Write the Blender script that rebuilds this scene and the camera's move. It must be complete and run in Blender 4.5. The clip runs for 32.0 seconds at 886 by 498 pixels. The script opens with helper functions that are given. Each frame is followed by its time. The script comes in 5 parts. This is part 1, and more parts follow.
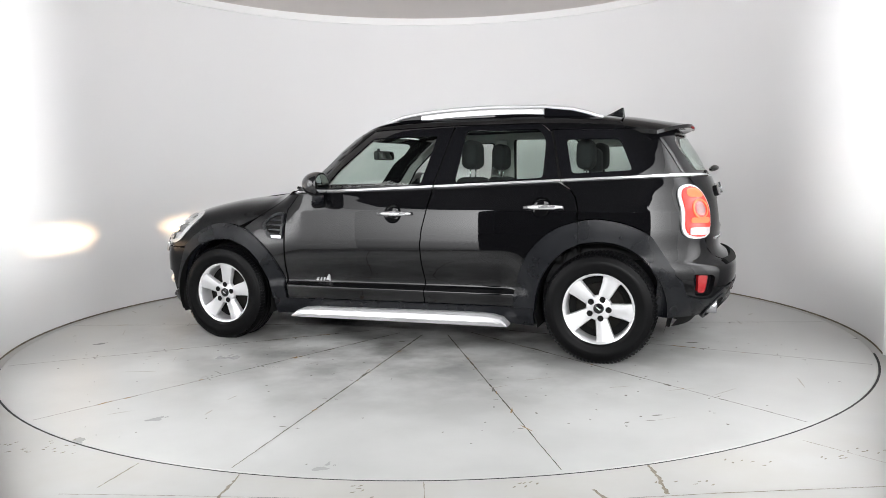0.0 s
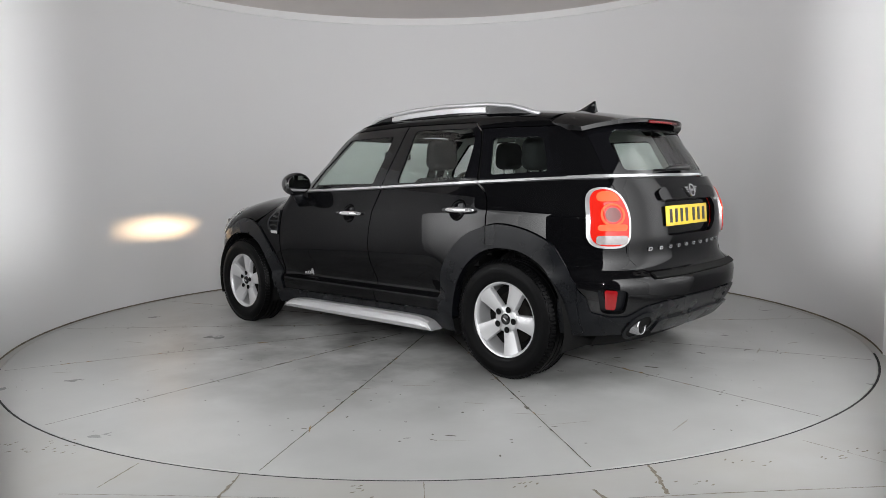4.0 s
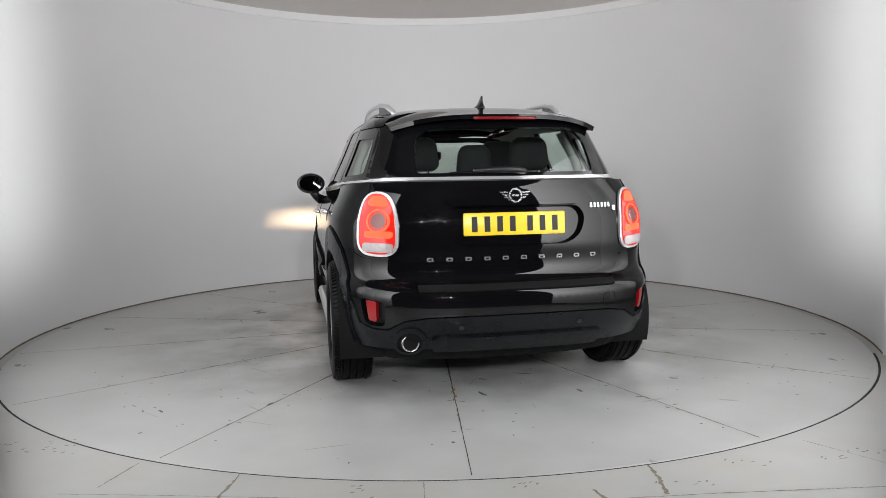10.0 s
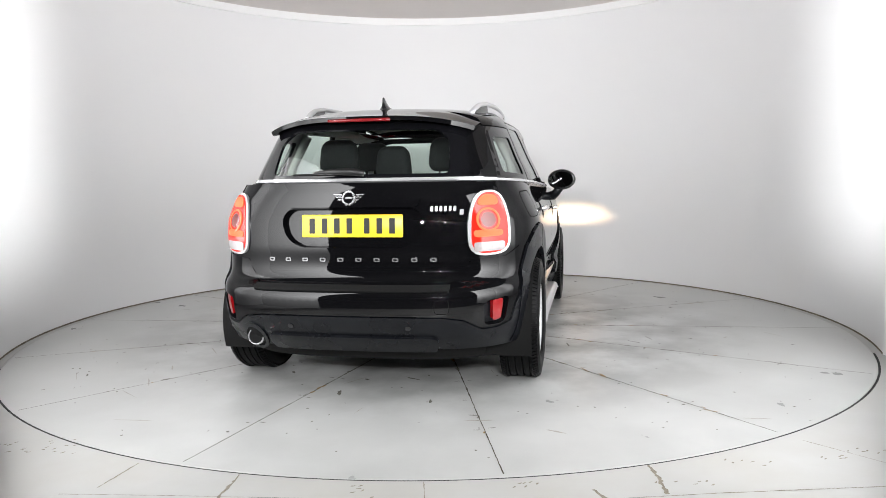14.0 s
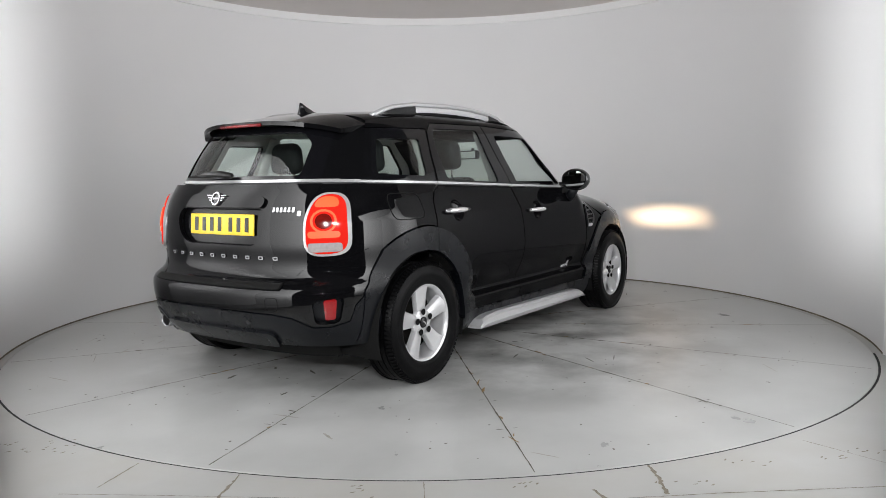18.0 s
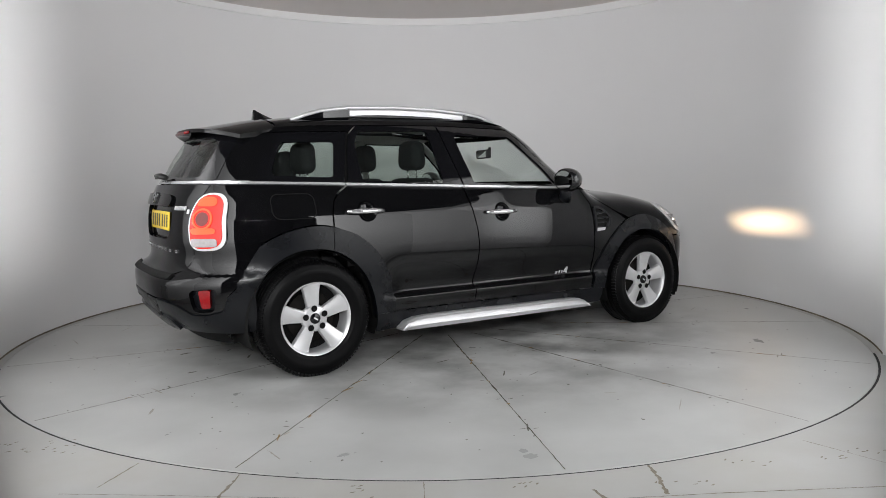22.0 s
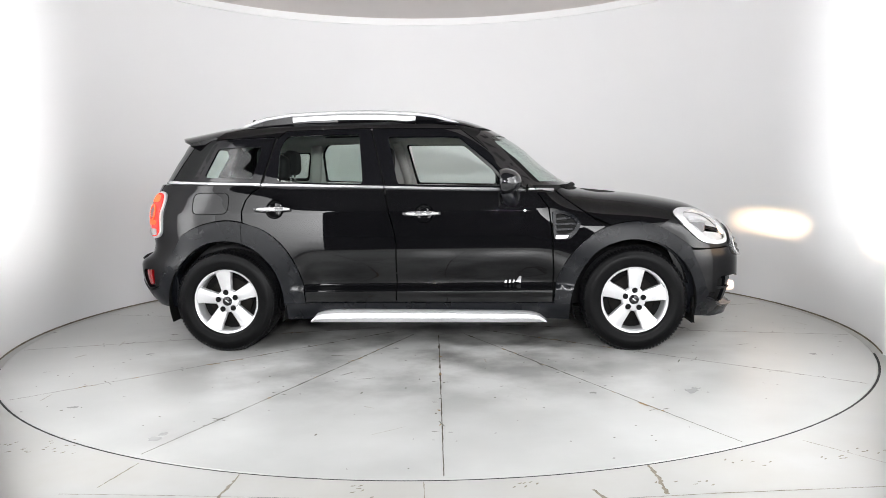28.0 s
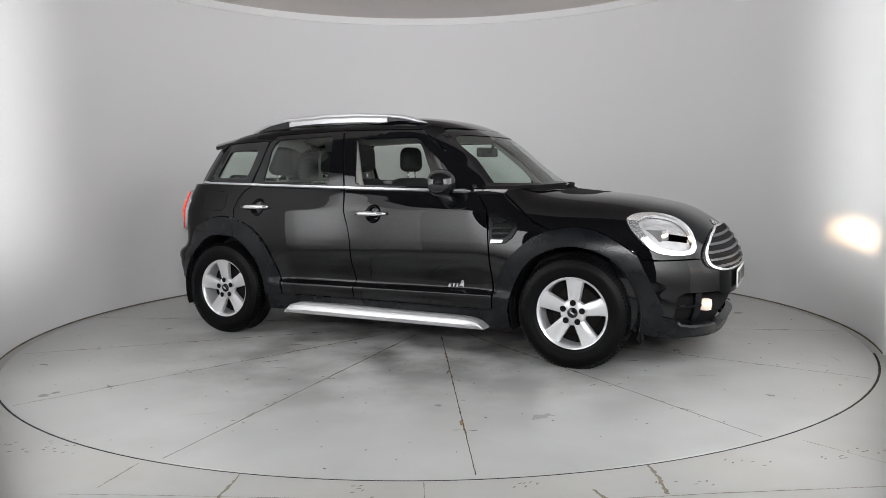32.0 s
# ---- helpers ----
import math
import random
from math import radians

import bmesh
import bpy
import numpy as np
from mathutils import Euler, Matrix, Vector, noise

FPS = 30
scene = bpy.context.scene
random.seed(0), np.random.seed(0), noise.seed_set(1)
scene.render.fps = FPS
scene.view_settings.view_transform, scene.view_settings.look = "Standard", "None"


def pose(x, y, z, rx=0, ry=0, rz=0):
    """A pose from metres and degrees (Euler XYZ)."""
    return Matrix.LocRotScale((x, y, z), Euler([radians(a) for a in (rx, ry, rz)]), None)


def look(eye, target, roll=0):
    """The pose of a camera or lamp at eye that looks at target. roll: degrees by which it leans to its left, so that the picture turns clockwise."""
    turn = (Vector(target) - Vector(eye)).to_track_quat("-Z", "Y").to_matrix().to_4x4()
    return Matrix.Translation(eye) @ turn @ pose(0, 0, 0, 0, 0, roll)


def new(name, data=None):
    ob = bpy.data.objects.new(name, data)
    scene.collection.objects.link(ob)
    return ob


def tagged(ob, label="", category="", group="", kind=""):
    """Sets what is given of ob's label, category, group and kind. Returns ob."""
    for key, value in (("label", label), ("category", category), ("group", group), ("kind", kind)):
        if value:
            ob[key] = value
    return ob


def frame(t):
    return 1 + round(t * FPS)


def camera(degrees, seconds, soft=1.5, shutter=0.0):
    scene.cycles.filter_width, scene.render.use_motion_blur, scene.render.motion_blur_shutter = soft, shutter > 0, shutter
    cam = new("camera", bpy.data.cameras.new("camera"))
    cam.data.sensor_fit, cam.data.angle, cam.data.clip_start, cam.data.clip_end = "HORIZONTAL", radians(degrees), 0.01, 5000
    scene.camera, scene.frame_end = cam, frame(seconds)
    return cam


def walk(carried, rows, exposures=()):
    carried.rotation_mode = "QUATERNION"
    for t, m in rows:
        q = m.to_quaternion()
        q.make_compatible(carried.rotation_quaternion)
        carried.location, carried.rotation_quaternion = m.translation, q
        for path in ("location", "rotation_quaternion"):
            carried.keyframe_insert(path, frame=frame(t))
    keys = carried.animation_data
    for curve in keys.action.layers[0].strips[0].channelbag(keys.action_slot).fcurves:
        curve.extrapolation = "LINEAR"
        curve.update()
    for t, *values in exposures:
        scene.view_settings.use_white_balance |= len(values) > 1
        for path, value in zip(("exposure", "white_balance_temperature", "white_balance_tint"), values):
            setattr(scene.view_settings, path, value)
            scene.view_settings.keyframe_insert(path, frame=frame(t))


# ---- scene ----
from mathutils import geometry

# The camera stands still outside the open front of a round photo booth; the car turns on the turntable.
cam = camera(62.51, 32.0, soft=0.8)
EYE = Vector((0.0, -5.581, 1.131))
YAW, TILT, ROLL = radians(0.470), radians(-5.621), -0.923
AIM = EYE + Vector((math.sin(YAW) * math.cos(TILT), math.cos(YAW) * math.cos(TILT), math.sin(TILT)))
STOPS = [(0.0, 0.03), (1.0, -0.29), (2.0, -0.61), (3.5, -0.69), (6.0, -0.68), (8.0, -0.69), (9.0, -0.67), (10.0, -0.63), (11.0, -0.17), (12.0, 0.04),
         (13.0, 0.16), (14.0, 0.05), (16.5, -0.47), (17.0, -0.53), (19.0, -0.61), (21.0, -0.67), (23.0, -0.73), (24.0, -0.59), (25.0, -0.33), (27.5, 0.11), (29.0, 0.19),
         (30.0, 0.04), (31.0, -0.16), (32.0, -0.57)]
walk(cam, [(0.0, look(EYE, AIM, ROLL)), (32.0, look(EYE, AIM, ROLL))], exposures=STOPS)
TURN_START, TURN_RATE = 159.49, -5.8304  # degrees, degrees a second

# ---- light ----
world = bpy.data.worlds.new("world")
scene.world = world
world.use_nodes = True
world.node_tree.nodes["Background"].inputs[0].default_value = (0.05, 0.05, 0.052, 1)
world.node_tree.nodes["Background"].inputs[1].default_value = 1.0


def wall_washer(side, power):
    """A tall lamp at the side of the opening, turned towards the end of the curved wall."""
    lamp = bpy.data.lights.new("wall_washer", "AREA")
    lamp.shape, lamp.size, lamp.size_y, lamp.energy, lamp.color = "RECTANGLE", 0.3, 2.2, power, (0.985, 0.99, 1.0)
    ob = new("wall_washer", lamp)
    lamp.spread = radians(33)
    ob.matrix_world = look((side * 2.06, -2.52, 1.66), (side * 2.80, -1.36, 1.66))


wall_washer(1, 30)
wall_washer(-1, 30)


def softbox(a, b, power, far_end, near_end):
    """An added, unseen soft light panel, tall, that narrows the opening, turned into the booth for the bright edges
    mirrored in the paint; graded by hand, it fades from the edge b towards a and the floor.
    """
    a, b = Vector((*a, 1.43)), Vector((*b, 1.43))
    lamp = bpy.data.lights.new("softbox", "AREA")
    lamp.shape, lamp.size, lamp.size_y, lamp.energy, lamp.color = "RECTANGLE", (a - b).length, 2.7, power, (0.985, 0.99, 1.0)
    side = 1 if a.x > 0 else -1
    lamp.use_nodes = True
    nt = lamp.node_tree
    place = nt.nodes.new("ShaderNodeNewGeometry")
    split = nt.nodes.new("ShaderNodeSeparateXYZ")
    nt.links.new(place.outputs["Parametric"], split.inputs[0])
    along = nt.nodes.new("ShaderNodeMapRange")
    along.inputs[1].default_value, along.inputs[2].default_value = (1, 0) if side > 0 else (0, 1)
    nt.links.new(split.outputs[0], along.inputs[0])
    fall = nt.nodes.new("ShaderNodeMath")
    fall.operation, fall.inputs[1].default_value = "POWER", 2.0
    nt.links.new(along.outputs[0], fall.inputs[0])
    gain = nt.nodes.new("ShaderNodeMath")
    gain.operation, gain.inputs[1].default_value, gain.inputs[2].default_value = "MULTIPLY_ADD", near_end - far_end, far_end
    nt.links.new(fall.outputs[0], gain.inputs[0])
    foot = nt.nodes.new("ShaderNodeMapRange")
    foot.interpolation_type = "SMOOTHSTEP"
    foot.inputs[1].default_value, foot.inputs[2].default_value, foot.inputs[3].default_value = 0.0, 0.30, 0.12
    nt.links.new(split.outputs[1], foot.inputs[0])
    both = nt.nodes.new("ShaderNodeMath")
    both.operation = "MULTIPLY"
    nt.links.new(gain.outputs[0], both.inputs[0])
    nt.links.new(foot.outputs[0], both.inputs[1])
    nt.links.new(both.outputs[0], nt.nodes["Emission"].inputs["Strength"])
    mid = (a + b) / 2
    new("softbox", lamp).matrix_world = look(mid, mid + Vector((-side * abs(a.y - b.y), abs(a.x - b.x), 0)))


softbox((2.72, -1.25), (1.46, -3.38), 19, 1.5, 10.0)
softbox((-2.66, -1.25), (-1.45, -3.24), 19, 1.5, 8.0)


def front_lamp(x, z, power):
    """A small lamp behind the camera, turned to the back of the booth."""
    lamp = bpy.data.lights.new("front_lamp", "AREA")
    lamp.shape, lamp.size, lamp.energy, lamp.color = "DISK", 0.04, power, (0.985, 0.99, 1.0)
    lamp.spread = radians(100)
    new("front_lamp", lamp).matrix_world = look((x, -6.3, z), (x * 0.4, 2.9, 1.75))


for lamp_x, lamp_z in ((-0.75, 1.75), (0.12, 1.95), (0.55, 1.72)):
    front_lamp(lamp_x, lamp_z, 28)


# ---- materials ----
def material(name, color, rough=0.5, metal=0.0, coat=0.0, noise_scale=0.0, vary=0.0, bump=0.0, bump_scale=0.0, rough_vary=0.0, spec=0.5, detail=6.0):
    """A surface with variation in colour, roughness and relief at the scales given."""
    m = bpy.data.materials.new(name)
    m.use_nodes = True
    nt = m.node_tree
    p = nt.nodes["Principled BSDF"]
    p.inputs["Base Color"].default_value = (*color, 1)
    p.inputs["Roughness"].default_value = rough
    p.inputs["Metallic"].default_value = metal
    p.inputs["Coat Weight"].default_value = coat
    p.inputs["Coat Roughness"].default_value = 0.02
    p.inputs["Coat IOR"].default_value = 1.5
    p.inputs["Specular IOR Level"].default_value = spec
    if noise_scale:
        tc = nt.nodes.new("ShaderNodeTexCoord")
        n = nt.nodes.new("ShaderNodeTexNoise")
        n.inputs["Scale"].default_value, n.inputs["Detail"].default_value = noise_scale, detail
        nt.links.new(tc.outputs["Object"], n.inputs["Vector"])
        r = nt.nodes.new("ShaderNodeMapRange")
        r.inputs[1].default_value, r.inputs[2].default_value = 0.1, 0.9
        nt.links.new(n.outputs[0], r.inputs[0])
        if vary:
            mix = nt.nodes.new("ShaderNodeMix")
            mix.data_type = "RGBA"
            mix.inputs[6].default_value = (*[c * (1 - vary) for c in color], 1)
            mix.inputs[7].default_value = (*[min(1, c * (1 + vary)) for c in color], 1)
            nt.links.new(r.outputs[0], mix.inputs[0])
            nt.links.new(mix.outputs[2], p.inputs["Base Color"])
        if rough_vary:
            q = nt.nodes.new("ShaderNodeMapRange")
            q.inputs[3].default_value, q.inputs[4].default_value = rough - rough_vary, rough + rough_vary
            nt.links.new(r.outputs[0], q.inputs[0])
            nt.links.new(q.outputs[0], p.inputs["Roughness"])
    if bump:
        tc = nt.nodes.new("ShaderNodeTexCoord")
        n = nt.nodes.new("ShaderNodeTexNoise")
        n.inputs["Scale"].default_value, n.inputs["Detail"].default_value = bump_scale, 4
        nt.links.new(tc.outputs["Object"], n.inputs["Vector"])
        b = nt.nodes.new("ShaderNodeBump")
        b.inputs["Strength"].default_value, b.inputs["Distance"].default_value = bump, 0.002
        nt.links.new(n.outputs[0], b.inputs["Height"])
        nt.links.new(b.outputs[0], p.inputs["Normal"])
    return m


def glow(name, color, strength):
    m = bpy.data.materials.new(name)
    m.use_nodes = True
    p = m.node_tree.nodes["Principled BSDF"]
    p.inputs["Base Color"].default_value = (*color, 1)
    p.inputs["Emission Color"].default_value = (*color, 1)
    p.inputs["Emission Strength"].default_value = strength
    return m


def pane_material(name, tint, base=0.06):
    m = bpy.data.materials.new(name)
    m.use_nodes = True
    nt = m.node_tree
    nt.nodes.clear()
    out = nt.nodes.new("ShaderNodeOutputMaterial")
    mix = nt.nodes.new("ShaderNodeMixShader")
    clear = nt.nodes.new("ShaderNodeBsdfTransparent")
    gloss = nt.nodes.new("ShaderNodeBsdfGlossy")
    facing = nt.nodes.new("ShaderNodeLayerWeight")
    facing.inputs[0].default_value = 0.5
    curve = nt.nodes.new("ShaderNodeMath")
    curve.operation, curve.inputs[1].default_value = "POWER", 5.0
    grow = nt.nodes.new("ShaderNodeMath")
    grow.operation, grow.inputs[1].default_value, grow.inputs[2].default_value = "MULTIPLY_ADD", 0.92, base
    nt.links.new(facing.outputs["Facing"], curve.inputs[0])
    nt.links.new(curve.outputs[0], grow.inputs[0])
    clear.inputs[0].default_value = (*tint, 1)
    gloss.inputs["Roughness"].default_value = 0.01
    nt.links.new(grow.outputs[0], mix.inputs[0])
    nt.links.new(clear.outputs[0], mix.inputs[1])
    nt.links.new(gloss.outputs[0], mix.inputs[2])
    nt.links.new(mix.outputs[0], out.inputs[0])
    return m


PAINT = material("black_car_paint", (0.003, 0.003, 0.0035), 0.4, 0.0, 1.0, 2.5, 0.15, spec=0.0)
CLAD = material("grey_black_plastic", (0.004, 0.0045, 0.006), 0.28, 0, 0, 6.0, 0.4, 0.08, 900, 0.08, spec=0.27)


def hold_gloss(mat):
    """Clear coat seen through a polarising filter: its gloss sinks at middling angles and comes back at grazing ones."""
    nt = mat.node_tree
    facing = nt.nodes.new("ShaderNodeLayerWeight")
    facing.inputs[0].default_value = 0.5
    curve = nt.nodes.new("ShaderNodeFloatCurve")
    line = curve.mapping.curves[0]
    for k, (x, y) in enumerate(((0.0, 1.0), (0.18, 0.95), (0.30, 0.72), (0.48, 0.34), (0.62, 0.30), (0.80, 0.62), (0.92, 0.95), (1.0, 1.0))):
        if k < 2:
            line.points[k].location = (x, y)
        else:
            line.points.new(x, y)
    curve.mapping.update()
    nt.links.new(facing.outputs["Facing"], curve.inputs["Value"])
    nt.links.new(curve.outputs[0], nt.nodes["Principled BSDF"].inputs["Coat Weight"])


hold_gloss(PAINT)
RUBBER = material("tyre_rubber", (0.0022, 0.0022, 0.0025), 0.42, 0, 0, 20, 0.3, 0.2, 300, 0.1, spec=0.10)
DARK = material("matt_black", (0.004, 0.004, 0.004), 0.85, spec=0.2)
SILVER = material("silver_alloy", (0.64, 0.64, 0.65), 0.30, 0.5, 0.3, 30, 0.04, 0.05, 800)
SATIN = material("satin_aluminium", (0.62, 0.62, 0.63), 0.30, 0.55, 0.2, 40, 0.04)
CHROME = material("chrome", (0.85, 0.85, 0.86), 0.10, 0.8)
GREYBAR = material("grey_satin_bar", (0.10, 0.10, 0.105), 0.35, 0.6, 0, 30, 0.15)
DULL = material("dull_chrome_badge", (0.42, 0.42, 0.43), 0.25, 0.8, 0, 30, 0.1)
MIRROR = material("mirror_silver", (0.8, 0.8, 0.8), 0.02, 1.0)
BRIGHT = material("bright_trim", (0.66, 0.66, 0.67), 0.22, 0.6)
SEAT = material("dark_seat_cloth", (0.010, 0.010, 0.011), 0.9, 0, 0, 60, 0.3, 0.4, 500)
TRIM = material("dark_cabin_plastic", (0.014, 0.014, 0.015), 0.6, 0, 0, 30, 0.2)
LINER = material("grey_cabin_lining", (0.36, 0.355, 0.34), 0.9, 0, 0, 40, 0.08)
GLASS = pane_material("green_tinted_glass", (0.84, 0.92, 0.88), 0.08)
FRIT = material("black_glass_border", (0.004, 0.004, 0.005), 0.04, 0, 0)
WALLPAINT = material("white_booth_paint", (0.80, 0.80, 0.805), 0.75, 0, 0, 0.9, 0.015, 0.06, 60)
CEILPAINT = material("beige_ceiling_paint", (0.72, 0.675, 0.655), 0.9, 0, 0, 1.2, 0.03)
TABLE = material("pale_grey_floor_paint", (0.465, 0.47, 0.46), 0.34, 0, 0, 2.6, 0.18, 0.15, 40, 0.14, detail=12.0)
FLOORP = material("worn_grey_floor_paint", (0.45, 0.452, 0.44), 0.55, 0, 0, 3.0, 0.10, 0.2, 30, 0.1)
SEAM = material("rusty_seam", (0.07, 0.058, 0.042), 0.9, 0, 0, 14, 0.75)


def stain_and_shade(mat, reach, dark, amount):
    """Grime on a floor: blotches that thin out away from the middle, where they also paint in shade, and small specks
    all over.
    """
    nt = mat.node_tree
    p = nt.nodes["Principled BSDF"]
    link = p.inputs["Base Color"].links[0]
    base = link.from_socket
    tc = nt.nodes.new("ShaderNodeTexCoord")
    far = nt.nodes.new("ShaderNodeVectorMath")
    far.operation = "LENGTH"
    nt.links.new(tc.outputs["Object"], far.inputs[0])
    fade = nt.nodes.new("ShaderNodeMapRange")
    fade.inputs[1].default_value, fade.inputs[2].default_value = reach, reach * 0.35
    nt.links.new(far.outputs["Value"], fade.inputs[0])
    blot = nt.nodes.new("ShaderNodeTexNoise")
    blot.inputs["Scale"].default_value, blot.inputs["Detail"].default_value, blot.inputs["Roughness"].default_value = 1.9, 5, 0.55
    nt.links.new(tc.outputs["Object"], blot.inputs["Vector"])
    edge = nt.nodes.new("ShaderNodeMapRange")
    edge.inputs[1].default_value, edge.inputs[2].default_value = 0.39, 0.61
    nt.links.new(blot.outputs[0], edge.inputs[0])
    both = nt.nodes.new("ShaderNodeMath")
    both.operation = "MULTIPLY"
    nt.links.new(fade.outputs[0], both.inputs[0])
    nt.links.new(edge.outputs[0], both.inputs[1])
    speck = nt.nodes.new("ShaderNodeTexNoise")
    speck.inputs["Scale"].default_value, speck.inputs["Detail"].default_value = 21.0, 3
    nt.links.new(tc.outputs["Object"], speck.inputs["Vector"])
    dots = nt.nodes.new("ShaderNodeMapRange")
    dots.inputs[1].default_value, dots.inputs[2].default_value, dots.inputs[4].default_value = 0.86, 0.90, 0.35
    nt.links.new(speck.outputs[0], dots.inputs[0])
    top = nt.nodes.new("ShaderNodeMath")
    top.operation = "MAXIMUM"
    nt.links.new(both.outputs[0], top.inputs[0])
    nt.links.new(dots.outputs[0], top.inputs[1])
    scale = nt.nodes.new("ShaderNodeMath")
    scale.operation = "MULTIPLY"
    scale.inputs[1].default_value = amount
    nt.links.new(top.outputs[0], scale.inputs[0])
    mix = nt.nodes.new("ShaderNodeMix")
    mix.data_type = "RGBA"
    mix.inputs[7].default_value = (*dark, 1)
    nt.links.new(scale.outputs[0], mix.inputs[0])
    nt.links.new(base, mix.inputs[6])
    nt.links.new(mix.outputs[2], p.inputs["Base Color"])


# on the deck the blotches also stand in for shade under the car
stain_and_shade(TABLE, 2.5, (0.05, 0.047, 0.042), 0.85)
stain_and_shade(FLOORP, 9.0, (0.38, 0.36, 0.31), 0.3)
GAP_DARK = material("dark_gap_fill", (0.03, 0.03, 0.03), 0.8, 0, spec=0.2)


# ---- building helpers ----
def part(name, bm, mat, parent=None, label="", smooth=True):
    me = bpy.data.meshes.new(name)
    bm.to_mesh(me)
    bm.free()
    if smooth:
        me.shade_smooth()
    me.materials.append(mat)
    ob = new(name, me)
    if parent is not None:
        ob.parent = parent
    return tagged(ob, label) if label else ob


def mesh_part(name, verts, faces, mat, parent=None, label="", normals=None, smooth=True):
    me = bpy.data.meshes.new(name)
    me.from_pydata([tuple(v) for v in verts], [], faces)
    me.update()
    if smooth:
        me.shade_smooth()
    if normals is not None:
        me.normals_split_custom_set_from_vertices([tuple(n) for n in normals])
    me.materials.append(mat)
    ob = new(name, me)
    if parent is not None:
        ob.parent = parent
    return tagged(ob, label) if label else ob


def box(bm, x0, x1, y0, y1, z0, z1, bev=0.0, seg=2, m=None):
    r = bmesh.ops.create_cube(bm, size=1.0)
    vs = r["verts"]
    for v in vs:
        v.co = Vector(((x0 + x1) / 2 + v.co.x * (x1 - x0), (y0 + y1) / 2 + v.co.y * (y1 - y0), (z0 + z1) / 2 + v.co.z * (z1 - z0)))
    if bev:
        es = list({e for v in vs for e in v.link_edges})
        r2 = bmesh.ops.bevel(bm, geom=es, offset=bev, segments=seg, affect="EDGES", profile=0.5)
        vs = list({v for f in r2["faces"] for v in f.verts} | {v for v in vs if v.is_valid})
    if m is not None:
        bmesh.ops.transform(bm, matrix=m, verts=vs)
    return vs


def lathe(bm, profile, n=48, axis="y", centre=(0, 0, 0), a0=0.0, a1=360.0):
    """Revolve (radius, along) pairs about an axis."""
    full = abs(a1 - a0) > 359.9
    rows = []
    for i in range(n if full else n + 1):
        a = radians(a0 + (a1 - a0) * i / n)
        row = []
        for r, h in profile:
            c, s = r * math.cos(a), r * math.sin(a)
            p = {"y": (c, h, s), "z": (c, s, h), "x": (h, c, s)}[axis]
            row.append(bm.verts.new(Vector(p) + Vector(centre)))
        rows.append(row)
    for i in range(len(rows) if full else len(rows) - 1):
        a, b = rows[i], rows[(i + 1) % len(rows)]
        for j in range(len(profile) - 1):
            bm.faces.new((a[j], a[j + 1], b[j + 1], b[j]))
    bmesh.ops.recalc_face_normals(bm, faces=bm.faces)


def tube(bm, pts, radius, n=10, flat=1.0, cap=True):
    """A round or flattened bar along points; radius may be a list."""
    pts = [Vector(p) for p in pts]
    rows = []
    for i, p in enumerate(pts):
        d = (pts[min(i + 1, len(pts) - 1)] - pts[max(i - 1, 0)]).normalized()
        side = d.cross(Vector((0, 0, 1)))
        side = side.normalized() if side.length > 1e-4 else Vector((1, 0, 0))
        up = side.cross(d)
        r = radius[i] if isinstance(radius, (list, tuple)) else radius
        rows.append([bm.verts.new(p + side * (r * math.cos(6.28319 * k / n)) + up * (r * flat * math.sin(6.28319 * k / n))) for k in range(n)])
    for a, b in zip(rows, rows[1:]):
        for k in range(n):
            bm.faces.new((a[k], a[(k + 1) % n], b[(k + 1) % n], b[k]))
    if cap:
        bm.faces.new(rows[0][::-1])
        bm.faces.new(rows[-1])
    bmesh.ops.recalc_face_normals(bm, faces=bm.faces)


def spline(xs, ys):
    """A smooth curve through the points given, as a function of arrays."""
    xs, ys = np.array(xs, float), np.array(ys, float)
    d = np.diff(ys) / np.diff(xs)
    m = np.concatenate([[d[0]], (d[1:] + d[:-1]) / 2, [d[-1]]])
    m[1:-1] = np.where(d[1:] * d[:-1] <= 0, 0, m[1:-1])

    def f(x):
        x = np.clip(np.asarray(x, float), xs[0], xs[-1])
        i = np.clip(np.searchsorted(xs, x) - 1, 0, len(xs) - 2)
        h = xs[i + 1] - xs[i]
        t = (x - xs[i]) / h
        return ((2 * t**3 - 3 * t**2 + 1) * ys[i] + (t**3 - 2 * t**2 + t) * h * m[i] + (-2 * t**3 + 3 * t**2) * ys[i + 1] + (t**3 - t**2) * h * m[i + 1])
    return f


# ---- the car's body surface: inside where the value is below zero ----
# car space: x forward from the rear axle, y to its left, z up from the ground
LOW_W = spline([0.18, 0.25, 0.31, 0.37, 0.402, 0.418, 0.435, 0.465, 0.52, 0.60, 0.72, 0.85, 0.90, 0.918, 0.929, 0.96, 0.99, 1.04, 1.09, 1.14],
               [0.820, 0.856, 0.866, 0.868, 0.8685, 0.869, 0.8693, 0.8705, 0.8745, 0.8785, 0.8805, 0.8790, 0.8765, 0.8745, 0.8705, 0.857, 0.8435, 0.821, 0.795, 0.770])
LOW_REAR = spline([0.18, 0.28, 0.36, 0.45, 0.54, 0.59, 0.63, 0.70, 0.80, 0.95, 1.05, 1.14],
                  [-0.58, -0.66, -0.73, -0.775, -0.785, -0.765, -0.70, -0.675, -0.685, -0.675, -0.65, -0.61])
LOW_FRONT = spline([0.18, 0.28, 0.36, 0.48, 0.58, 0.66, 0.76, 0.86, 0.95, 1.10],
                   [3.42, 3.47, 3.50, 3.505, 3.50, 3.475, 3.44, 3.40, 3.36, 3.30])
